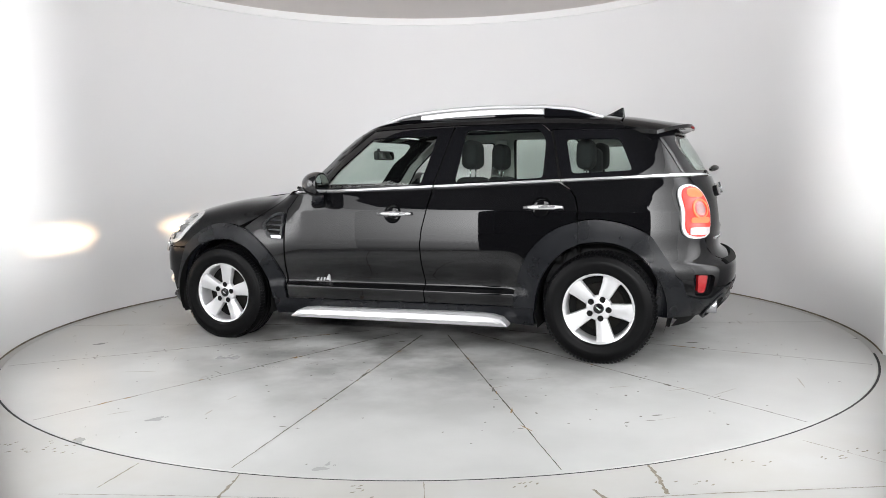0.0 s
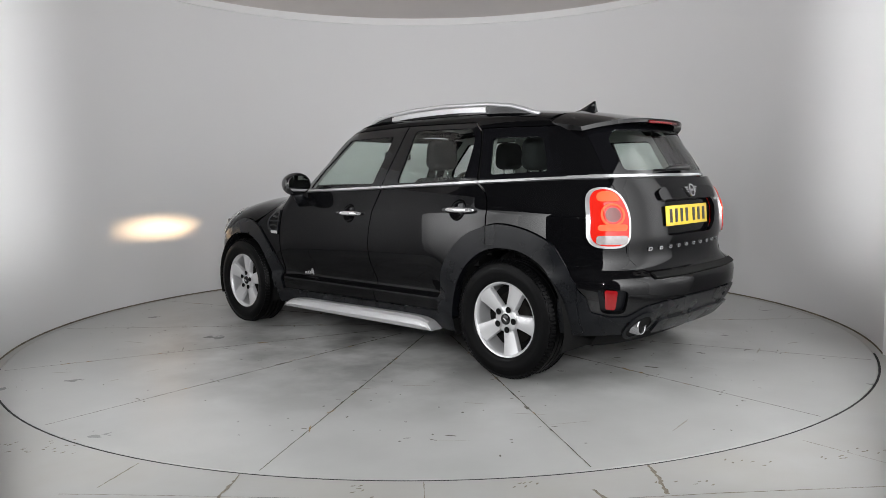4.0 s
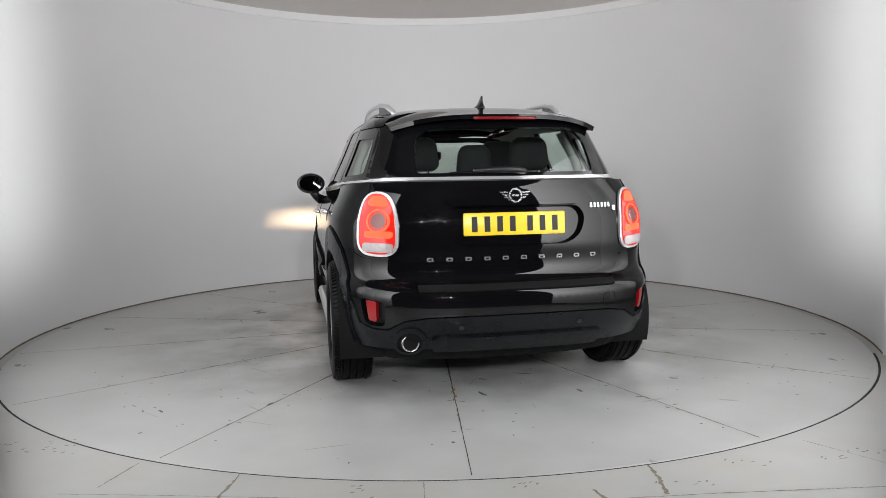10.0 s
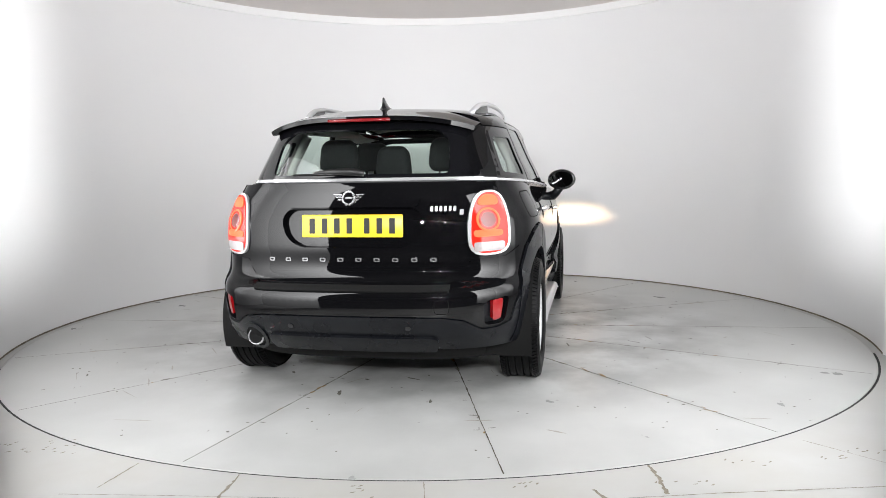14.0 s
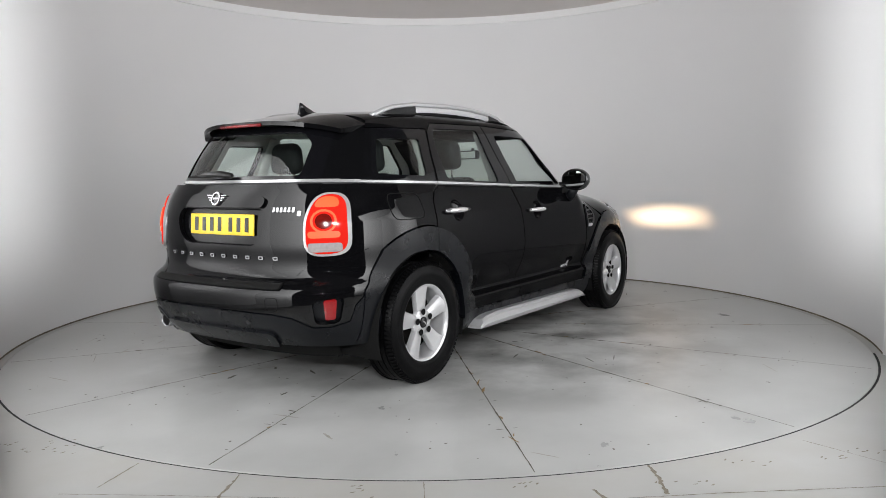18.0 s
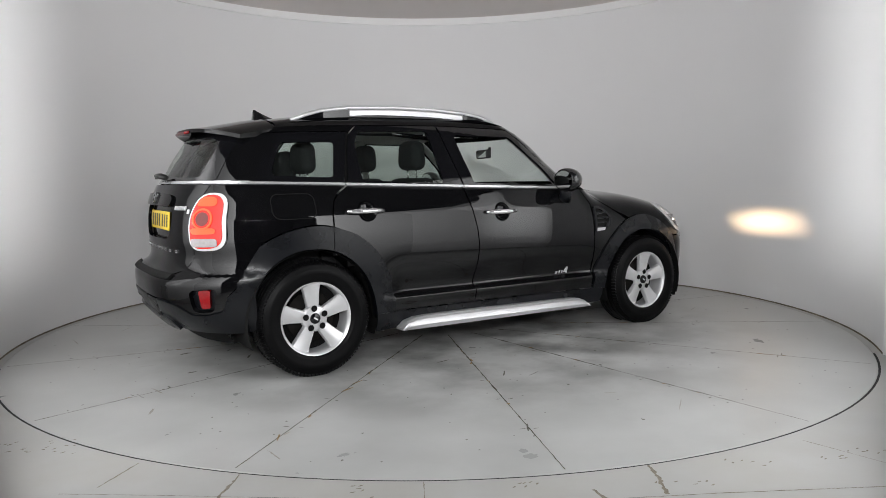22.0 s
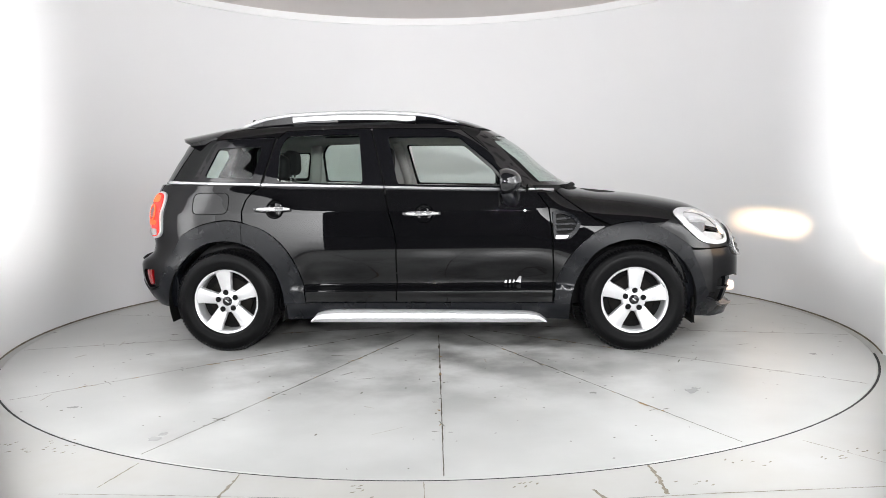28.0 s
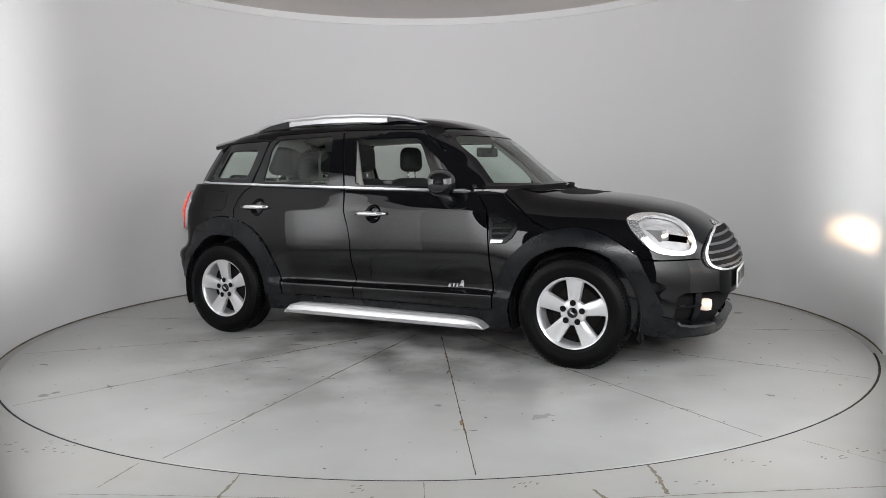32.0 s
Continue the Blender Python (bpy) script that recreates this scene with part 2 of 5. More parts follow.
BONNET = spline([1.9, 2.2, 2.5, 2.75, 3.0, 3.17, 3.28, 3.40, 3.50], [1.10, 1.070, 1.029, 1.016, 1.000, 0.988, 0.956, 0.905, 0.787])
UP_REAR = spline([1.04, 1.12, 1.25, 1.38, 1.46, 1.56], [-0.64, -0.605, -0.54, -0.46, -0.43, -0.42])
UP_FRONT = spline([1.00, 1.05, 1.20, 1.35, 1.45, 1.56], [2.489, 2.371, 2.149, 1.977, 1.825, 1.607])
UP_W = spline([1.00, 1.05, 1.15, 1.25, 1.35, 1.45, 1.56], [0.845, 0.825, 0.788, 0.740, 0.697, 0.656, 0.620])
ROOF = spline([-0.7, -0.45, -0.1, 0.3, 0.75, 1.1, 1.45, 1.75, 2.0], [1.42, 1.452, 1.512, 1.548, 1.562, 1.559, 1.570, 1.555, 1.417])


def smooth_step(t):
    t = np.clip(t, 0, 1)
    return t * t * (3 - 2 * t)


def plan(x, y, w, rear, front, mid, ar, br, af, bf):
    dx = np.where(x < mid, (mid - x) / (mid - rear), (x - mid) / (front - mid))
    s = smooth_step((x - mid) / 0.3 + 0.5)
    a, b = ar + (af - ar) * s, br + (bf - br) * s
    return (np.abs(y) / w) ** a + np.abs(dx) ** b - 1


# how far the doors are drawn in above the sill, down to a sharp crease
UNDERCUT = spline([0.18, 0.34, 0.388, 0.398, 0.408, 0.418, 0.428, 0.445, 0.478, 0.512, 0.552, 0.60, 0.655, 0.72],
                  [0.052, 0.032, 0.018, 0.020, 0.036, 0.056, 0.066, 0.067, 0.058, 0.043, 0.026, 0.011, 0.0025, 0.0])


def lower(p):
    x, y, z = p[:, 0], p[:, 1], p[:, 2]
    k = smooth_step((x - 2.0) / 0.35)
    u = np.maximum(z - 0.62, 0) / (BONNET(x) - 0.62)
    w = LOW_W(z) + (LOW_W(np.minimum(z, 0.78)) - LOW_W(z)) * k
    w = w - UNDERCUT(z) * smooth_step((x - 0.40) / 0.22) * smooth_step((2.40 - x) / 0.42)
    rho = ((np.abs(y) / w) ** 2.8 + k * u**3.2) ** (1 / 2.8)
    return plan(x, rho, 1.0, LOW_REAR(z), LOW_FRONT(z), 1.2, 3.0, 8.0, 3.0, 6.5)


def upper(p):
    x, y, z = p[:, 0], p[:, 1], p[:, 2]
    u = np.maximum(z - 1.25, 0) / (ROOF(x) - 1.25)
    w = UP_W(z) * (1 - 0.06 * smooth_step((0.45 - x) / 0.95))
    rho = ((np.abs(y) / w) ** 2.4 + u**8) ** (1 / 2.4)
    return plan(x, rho, 1.0, UP_REAR(z), UP_FRONT(z), 0.9, 3.2, 5.0, 2.0, 5.5)


def cast(field, start, way, far):
    """Where rays from inside leave the body, with the normals there."""
    lo, hi = np.zeros(len(start)), np.full(len(start), float(far))
    for _ in range(26):
        mid = (lo + hi) / 2
        inside = field(start + way * mid[:, None]) < 0
        lo, hi = np.where(inside, mid, lo), np.where(inside, hi, mid)
    p = start + way * lo[:, None]
    e = 0.004
    g = np.stack([field(p + np.eye(3)[k] * e) - field(p - np.eye(3)[k] * e) for k in range(3)], 1)
    return p, g / (np.linalg.norm(g, axis=1)[:, None] + 1e-12)


def rays(view, q, s=1):
    """Rays through the points q of a flat drawing: side (x, z), rear and front (y, z), top (x, y), round (degrees, z), arch (x, degrees)."""
    n = len(q)
    a, b, o = q[:, 0], q[:, 1], np.zeros(len(q))
    if view == "side":
        return np.stack([a, o, b], 1), np.stack([o, o + s, o], 1), 1.2
    if view == "rear":
        return np.stack([o + 0.6, a * s, b], 1), np.stack([o - 1, o, o], 1), 2.5
    if view == "front":
        return np.stack([o + 1.2, a * s, b], 1), np.stack([o + 1, o, o], 1), 3.0
    if view == "top":
        return np.stack([a, b * s, o + 0.7], 1), np.stack([o, o, o + 1], 1), 1.2
    if view == "round":
        t = np.radians(a)
        return np.stack([o + 0.3, o, b], 1), np.stack([np.cos(t), s * np.sin(t), o], 1), 3.0
    if view == "nose":
        t = np.radians(a)
        return np.stack([o + 2.4, o, b], 1), np.stack([np.cos(t), s * np.sin(t), o], 1), 2.5
    t = np.radians(b)  # arch
    return np.stack([a, o, o + 0.62], 1), np.stack([o, s * np.sin(t), np.cos(t)], 1), 1.6


def resample(poly, h, scale):
    out = []
    for p, q in zip(poly, poly[1:] + poly[:1]):
        n = max(1, int(math.ceil(math.hypot((q[0] - p[0]) * scale[0], (q[1] - p[1]) * scale[1]) / h)))
        out += [(p[0] + (q[0] - p[0]) * k / n, p[1] + (q[1] - p[1]) * k / n) for k in range(n)]
    return out


def smooth_line(pts, n=4, closed=False):
    """More points along a smooth curve through those given."""
    out, m = [], len(pts)
    for i in range(m if closed else m - 1):
        g = lambda j: pts[j % m] if closed else pts[max(0, min(m - 1, j))]
        p0, p1, p2, p3 = g(i - 1), g(i), g(i + 1), g(i + 2)
        for k in range(n):
            t = k / n
            out.append(tuple(0.5 * (2 * p1[d] + (p2[d] - p0[d]) * t + (2 * p0[d] - 5 * p1[d] + 4 * p2[d] - p3[d]) * t * t + (3 * p1[d] - p0[d] - 3 * p2[d] + p3[d]) * t**3) for d in (0, 1)))
    return out if closed else out + [pts[-1]]


def rounded(poly, radius, n=5, scale=(1, 1)):
    """The polygon with its corners rounded off."""
    out = []
    for i, p in enumerate(poly):
        p, a, b = Vector(p), Vector(poly[i - 1]), Vector(poly[(i + 1) % len(poly)])
        sc = Vector(scale)
        la, lb = Vector(((a - p).x * sc.x, (a - p).y * sc.y)).length, Vector(((b - p).x * sc.x, (b - p).y * sc.y)).length
        pa, pb = p + (a - p) * min(0.48, radius / max(la, 1e-6)), p + (b - p) * min(0.48, radius / max(lb, 1e-6))
        for k in range(n + 1):
            t = k / n
            out.append(tuple(pa * (1 - t) ** 2 + p * (2 * t * (1 - t)) + pb * t * t))
    return out


def panel(name, poly, view, field, mat, parent, s=1, off=0.0, depth=0.014, h=0.035, label="", holes=(), shift=(0, 0, 0), rows=()):
    """A sheet of bodywork with the outline of a flat drawing, laid on the body's surface, with its edges turned in."""
    scale = (0.016, 1) if view in ("round", "nose") else ((1, 0.012) if view == "arch" else (1, 1))
    loops = [resample(list(poly), h, scale)] + [resample(list(q), h, scale) for q in holes]
    pts, edges, spans = [], [], []
    for lp in loops:
        k = len(pts)
        pts += lp
        edges += [(k + i, k + (i + 1) % len(lp)) for i in range(len(lp))]
        spans.append((k, len(lp)))

    def inside(x, y, lp):
        c = False
        for (x0, y0), (x1, y1) in zip(lp, lp[1:] + lp[:1]):
            if (y0 > y) != (y1 > y) and x < (x1 - x0) * (y - y0) / (y1 - y0) + x0:
                c = not c
        return c
    allp = np.array(loops[0])
    (x0, y0), (x1, y1) = allp.min(0), allp.max(0)
    hx, hy = h / scale[0], h / scale[1]
    edge_pts = np.array(pts)
    for i in range(int((x1 - x0) / hx) + 1):
        for j in range(int((y1 - y0) / hy) + 1):
            x, y = x0 + (i + 0.5) * hx, y0 + (j + 0.5 * (i % 2)) * hy
            near = np.min(((edge_pts[:, 0] - x) * scale[0]) ** 2 + ((edge_pts[:, 1] - y) * scale[1]) ** 2)
            if near > (0.5 * h) ** 2 and inside(x, y, loops[0]) and not any(inside(x, y, lp) for lp in loops[1:]):
                pts.append((x, y))
    keep = [q for q in pts[len(edge_pts):] if all(abs(q[1] - z) > 0.010 for z in rows)]
    pts = pts[:len(edge_pts)]
    for z in rows:
        for i in range(int((x1 - x0) / hx) + 1):
            x = x0 + (i + 0.5) * hx
            near = np.min(np.hypot((edge_pts[:, 0] - x) * scale[0], (edge_pts[:, 1] - z) * scale[1]))
            if near > 0.3 * h and inside(x, z, loops[0]):
                keep.append((x, z))
                if len(keep) > 1 and keep[-2][1] == z and abs(keep[-2][0] - x) < 1.1 * hx:
                    edges.append((len(pts) + len(keep) - 2, len(pts) + len(keep) - 1))
    pts += keep
    v2, _, faces, orig, _, _ = geometry.delaunay_2d_cdt([Vector((a * scale[0], b * scale[1])) for a, b in pts], edges, [], 1 if not holes else 0, 1e-6)
    v2 = [(v.x / scale[0], v.y / scale[1]) for v in v2]
    if holes:
        faces = [f for f in faces if inside(*(sum(v2[k][d] for k in f) / len(f) for d in (0, 1)), loops[0])
                 and not any(inside(*(sum(v2[k][d] for k in f) / len(f) for d in (0, 1)), lp) for lp in loops[1:])]
    q = np.array(v2)
    start, way, far = rays(view, q, s)
    p, n = cast(field, start, way, far)
    p = p + n * off + np.array(shift)
    faces = [list(f) for f in faces]
    f0 = faces[len(faces) // 2]
    fn = np.cross(p[f0[1]] - p[f0[0]], p[f0[2]] - p[f0[0]])
    if fn @ n[f0[0]] < 0:
        faces = [f[::-1] for f in faces]
    verts, normals = [tuple(v) for v in p], [tuple(v) for v in n]
    if depth:
        count = {}
        for f in faces:
            for a, b in zip(f, f[1:] + f[:1]):
                count[(a, b)] = count.get((a, b), 0) + 1
        rim = [e for e in count if (e[1], e[0]) not in count]
        made = {}
        for k in {k for e in rim for k in e}:
            made[k] = (len(verts), len(verts) + 1)
            verts += [tuple(p[k]), tuple(p[k] - n[k] * depth)]
            normals += [(0, 0, 0), (0, 0, 0)]
        faces += [[made[b][0], made[a][0], made[a][1], made[b][1]] for a, b in rim]
    return mesh_part(name, [(v[0] - CAR_X, v[1], v[2]) for v in verts], faces, mat, parent, label, normals)


CAR_X = 1.347  # the turntable's axis in car space

# ---- the booth ----
R_TABLE, R_WALL, WALL_TOP = 2.936, 2.985, 2.86


def ring_wall(name, r0, r1, z0, z1, a0, a1, n, mat, label):
    bm = bmesh.new()
    rows = []
    for i in range(n + 1):
        a = radians(a0 + (a1 - a0) * i / n)
        rows.append([bm.verts.new((r * math.cos(a), r * math.sin(a), z)) for r, z in ((r0, z0), (r0, z1), (r1, z1), (r1, z0))])
    for a, b in zip(rows, rows[1:]):
        for k in range(4):
            bm.faces.new((a[k], a[(k + 1) % 4], b[(k + 1) % 4], b[k]))
    bm.faces.new(rows[0])
    bm.faces.new(rows[-1][::-1])
    bmesh.ops.recalc_face_normals(bm, faces=bm.faces)
    ob = part(name, bm, mat)
    for f in ob.data.polygons:
        f.use_smooth = abs(f.normal.z) < 0.5
    ob.data.set_sharp_from_angle(angle=radians(40))
    return tagged(ob, label, "wall", kind="structure")


ring_wall("wall_booth", R_WALL, R_WALL + 0.12, -0.02, WALL_TOP, -23.5, 203.5, 120, WALLPAINT, "curved white painted wall of the photo booth")
ring_wall("trim_wall_top", R_WALL - 0.02, R_WALL + 0.14, WALL_TOP, WALL_TOP + 0.075, -23.5, 203.5, 120, material("white_gloss_trim", (0.86, 0.86, 0.86), 0.4), "white rim along the top of the curved wall")


ring_wall("trim_wall_foot", R_WALL - 0.003, R_WALL + 0.02, -0.002, 0.011, -23.5, 203.5, 120, material("brown_wall_foot_grime", (0.16, 0.135, 0.10), 0.9, 0, 0, 9, 0.7), "brownish grime line along the foot of the curved wall")
# unseen straight ends added to the wall beside the opening, to catch the washers' light
for k, sx in ((1, 1), (2, -1)):
    bm = bmesh.new()
    x = sx * R_WALL * math.cos(radians(23.5))
    box(bm, min(x, x + sx * 0.12), max(x, x + sx * 0.12), -2.75, -R_WALL * math.sin(radians(23.5)), 0.0, WALL_TOP)
    tagged(part("wall_end_%d" % k, bm, WALLPAINT, smooth=False), "unseen straight white end added to the booth wall beside the opening", "wall", kind="structure")


def slab(name, x0, x1, y0, y1, z0, z1, mat, label, category):
    bm = bmesh.new()
    box(bm, x0, x1, y0, y1, z0, z1)
    return tagged(part(name, bm, mat, smooth=False), label, category, kind="structure")


def disc(name, r, z, depth, mat, n=128, hole=0.0):
    bm = bmesh.new()
    prof = [(hole, z), (r - 0.004, z), (r, z - 0.004), (r, z - depth)] if hole == 0 else [(hole, z - depth), (hole, z), (r, z), (r, z - depth)]
    lathe(bm, prof, n, "z")
    bmesh.ops.remove_doubles(bm, verts=bm.verts, dist=1e-5)
    ob = part(name, bm, mat)
    ob.data.set_sharp_from_angle(angle=radians(30))
    return ob


turntable = tagged(new("turntable"), "large round grey turntable with radial seams and scuffs", "turntable")
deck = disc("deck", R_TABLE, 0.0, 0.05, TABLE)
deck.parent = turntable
# nearly flush dark strip fills the gap, coloured like the shade in it
ring_bm = bmesh.new()
lathe(ring_bm, [(R_TABLE - 0.02, -0.03), (R_TABLE + 0.0005, -0.03), (R_TABLE + 0.0005, -0.0015), (R_TABLE + 0.0125, -0.0015)], 64, "z", a0=203.0, a1=337.0)
gap = part("floor_gap_ring", ring_bm, GAP_DARK, smooth=False)
tagged(gap, "flat dark strip standing for the gap round the open side of the turntable", "ring", kind="structure")
floor_bm = bmesh.new()
lathe(floor_bm, [(R_TABLE + 0.0125, -0.04), (R_TABLE + 0.0125, 0.0), (3.75, 0.0)], 128, "z")
lathe(floor_bm, [(R_TABLE + 0.0005, -0.04), (R_TABLE + 0.0005, -0.0006), (R_TABLE + 0.0125, -0.0006)], 96, "z", a0=-23.0, a1=203.0)
floor = tagged(part("floor", floor_bm, FLOORP, smooth=False), "worn pale grey painted floor round the turntable", "floor", kind="structure")
BACK = material("dark_room_wall", (0.012, 0.012, 0.013), 0.9, 0, 0, 2.0, 0.2)
# unseen outer floor, coloured near black so the lower doors mirror it dark
room_bm = bmesh.new()
lathe(room_bm, [(3.75, 0.0), (14.0, 0.0)], 96, "z")
tagged(part("floor_room", room_bm, BACK, smooth=False), "unseen near-black floor added round the booth", "floor", kind="structure")
slab("ceiling", -7, 7, -0.8, 7, WALL_TOP + 0.075, WALL_TOP + 0.2, CEILPAINT, "plain beige ceiling above the booth", "ceiling")
# unseen front ceiling, coloured near black for dark reflections in the car
slab("ceiling_room", -7, 7, -11, -0.8, WALL_TOP + 0.075, WALL_TOP + 0.2, BACK, "unseen near-black ceiling over the booth's front and the room before it", "ceiling")
slab("wall_south", -7, 7, -11.2, -11, 0, WALL_TOP + 0.2, BACK, "dark wall of the room behind the booth's opening", "wall")
slab("wall_north", -7, 7, 7, 7.2, 0, WALL_TOP + 0.2, BACK, "dark wall of the room behind the booth", "wall")
slab("wall_east", 7, 7.2, -11.2, 7.2, 0, WALL_TOP + 0.2, BACK, "dark side wall of the room", "wall")
slab("wall_west", -7.2, -7, -11.2, 7.2, 0, WALL_TOP + 0.2, BACK, "dark side wall of the room", "wall")

# seams: fourteen sheets round the middle
for k in range(14):
    a = radians(94.0 + k * 360 / 14)
    bm = bmesh.new()
    rng = random.Random(k)
    m = Matrix.Rotation(a, 4, "Z")
    n = 70
    rows = []
    for i in range(n + 1):
        r = 0.42 + (R_TABLE - 0.45) * i / n
        wv = 0.0019 + (0.0085 * rng.random() ** 3) * max(0.12, 1.25 - r / 2.3)
        o = 0.002 * (rng.random() - 0.5)
        rows.append([bm.verts.new(m @ Vector((r, o + sgn * wv, 0.0012))) for sgn in (-1, 1)])
    for p, q in zip(rows, rows[1:]):
        bm.faces.new((p[0], q[0], q[1], p[1]))
    part("seam", bm, SEAM, turntable)


def ragged_patch(bm, x, y, rx, ry, turn, rng, z=0.0014, n=22):
    """A flat mark with an uneven outline."""
    vs = []
    for k in range(n):
        a = 6.28319 * k / n
        f = 0.55 + 0.6 * rng.random()
        px, py = rx * f * math.cos(a), ry * f * math.sin(a)
        c, s = math.cos(turn), math.sin(turn)
        vs.append(bm.verts.new((x + px * c - py * s, y + px * s + py * c, z)))
    bm.faces.new(vs)


GRIME = material("dark_grime", (0.12, 0.112, 0.095), 0.8, 0, 0, 30, 0.5)
rng = random.Random(7)
# oil and tyre marks left on the deck
for x, y, rx, ry, turn in ((-1.87, 0.14, 0.09, 0.03, 0.3), (-1.54, -0.18, 0.10, 0.018, 1.1), (-1.60, 0.07, 0.05, 0.02, 0.8), (-1.94, -0.37, 0.05, 0.02, 0.2), (-2.12, -0.62, 0.05, 0.010, 1.6), (-1.51, 0.55, 0.05, 0.02, 0.5),
                           (-1.72, 1.84, 0.035, 0.008, 0.2), (-1.75, 1.75, 0.05, 0.014, 0.6), (-1.62, 1.90, 0.03, 0.010, 0.9), (0.03, 0.65, 0.05, 0.03, 0.1), (0.52, 1.51, 0.16, 0.006, 0.25), (0.76, 1.71, 0.10, 0.006, -0.5),
                           (-0.30, -1.55, 0.11, 0.006, 0.35), (-0.44, -1.45, 0.10, 0.010, 0.9), (1.61, -0.56, 0.07, 0.012, 0.3), (1.53, -1.17, 0.06, 0.008, 1.2), (2.06, -0.73, 0.12, 0.006, 0.4), (-0.58, -1.01, 0.10, 0.012, 0.2)):
    bm = bmesh.new()
    ragged_patch(bm, x, y, rx * 0.62, ry * 0.5, turn, rng, n=14)
    part("scuff", bm, GRIME, turntable, smooth=False)
# rust along the seams, and the paired marks of the fixings beside them
RUST = material("rust_stain", (0.26, 0.165, 0.065), 0.85, 0, 0, 40, 0.5)
for k in range(14):
    a = radians(94.0 + k * 360 / 14)
    m = Matrix.Rotation(a, 3, "Z")
    for _ in range(9):
        r, o = 0.9 + 1.7 * rng.random() ** 1.3, rng.gauss(0, 0.006)
        bm = bmesh.new()
        p = m @ Vector((r, o, 0))
        ragged_patch(bm, p.x, p.y, 0.012 + 0.05 * rng.random() ** 2, 0.003 + 0.008 * rng.random() ** 2, a + rng.gauss(0, 0.2), rng, 0.0017)
        part("rust_stain", bm, RUST if rng.random() < 0.7 else GRIME, turntable, smooth=False)
    for r in (1.12, 1.62, 1.98, 2.42):
        for sg in (-1, 1):
            if rng.random() < 0.72:
                bm = bmesh.new()
                p = m @ Vector((r + rng.gauss(0, 0.01), sg * (0.028 + 0.01 * rng.random()), 0))
                ragged_patch(bm, p.x, p.y, 0.004, 0.012 + 0.010 * rng.random(), a, rng, 0.0015, 12)
                part("fixing_mark", bm, GRIME, turntable, smooth=False)
FAINT = material("faint_scuff", (0.36, 0.345, 0.31), 0.7, 0, 0, 30, 0.4)
for _ in range(34):
    r, a = 1.2 + 1.6 * rng.random(), rng.random() * 6.28319
    bm = bmesh.new()
    ragged_patch(bm, r * math.cos(a), r * math.sin(a), 0.03 + 0.09 * rng.random(), 0.002 + 0.006 * rng.random() ** 2, rng.random() * 3.1, rng)
    part("faint_scuff", bm, FAINT, turntable, smooth=False)
# screw heads and grit
bm = bmesh.new()
for _ in range(260):
    r, a = 0.6 + 2.25 * math.sqrt(rng.random()), rng.random() * 6.28319
    ragged_patch(bm, r * math.cos(a), r * math.sin(a), 0.004 + 0.009 * rng.random() ** 3, 0.004 + 0.004 * rng.random(), a, rng, 0.0013, 8)
tagged(part("grit", bm, GRIME, turntable, smooth=False), kind="stuff")
# joints and cracks in the floor before the turntable
JOINT = material("grimy_joint", (0.21, 0.185, 0.145), 0.9, 0, 0, 22, 0.6)


def crack(points, width, name):
    bm = bmesh.new()
    rows = []
    for (x0, y0), (x1, y1) in zip(points, points[1:]):
        n = max(4, int(math.hypot(x1 - x0, y1 - y0) / 0.012))
        for k in range(n + 1):
            x, y = x0 + (x1 - x0) * k / n, y0 + (y1 - y0) * k / n
            nx, ny = -(y1 - y0), (x1 - x0)
            ln = math.hypot(nx, ny)
            w = width * (0.4 + 1.2 * rng.random())
            j = width * 1.2 * (rng.random() - 0.5)
            rows.append([bm.verts.new((x + nx / ln * (j + sg * w), y + ny / ln * (j + sg * w), 0.0012)) for sg in (-1, 1)])
    for p, q in zip(rows, rows[1:]):
        bm.faces.new((p[0], q[0], q[1], p[1]))
    part(name, bm, JOINT, floor, smooth=False)


crack([(-0.064, -2.954), (-0.05, -3.4)], 0.0016, "floor_joint")
crack([(-0.775, -2.855), (-0.80, -3.06), (-0.83, -3.4)], 0.005, "crack")
crack([(0.806, -2.84), (0.815, -2.95), (0.80, -3.1)], 0.006, "crack")
crack([(0.55, -3.05), (0.58, -3.13), (0.57, -3.2)], 0.006, "crack")
crack([(0.60, -3.13), (1.0, -3.10), (1.6, -3.072), (2.2, -3.04)], 0.002, "floor_joint")
crack([(1.53, -2.607), (1.727, -2.861), (1.9, -3.1)], 0.0015, "floor_joint")
crack([(-1.4, -3.0), (-1.0, -3.03), (-0.45, -3.08)], 0.0013, "floor_joint")
crack([(-1.22, -2.72), (-1.28, -2.95)], 0.0025, "crack")
bm = bmesh.new()
for x, y in ((-1.90, -2.48), (-1.66, -2.46), (-1.62, -2.57), (-1.8, -2.56), (1.2, -2.85), (-0.3, -3.02), (0.3, -3.0), (1.75, -2.75), (1.55, -2.8), (0.95, -3.0)):
    for _ in range(6):
        ragged_patch(bm, x + rng.gauss(0, 0.05), y + rng.gauss(0, 0.025), 0.011, 0.004, rng.random(), rng, 0.0013, 12)
tagged(part("floor_grime", bm, JOINT, floor, smooth=False), kind="stuff")


# ---- the car ----
car = tagged(new("car"), "black compact crossover car with silver alloy wheels and roof rails", "car")
BELT = spline([-0.62, -0.36, 0.24, 1.06, 1.47, 2.0, 2.2, 2.45], [1.125, 1.118, 1.10, 1.072, 1.058, 1.042, 1.035, 1.03])


def belt_run(x0, x1, dz=0.0, n=8):
    return [(x0 + (x1 - x0) * k / n, float(BELT(x0 + (x1 - x0) * k / n)) + dz) for k in range(n + 1)]


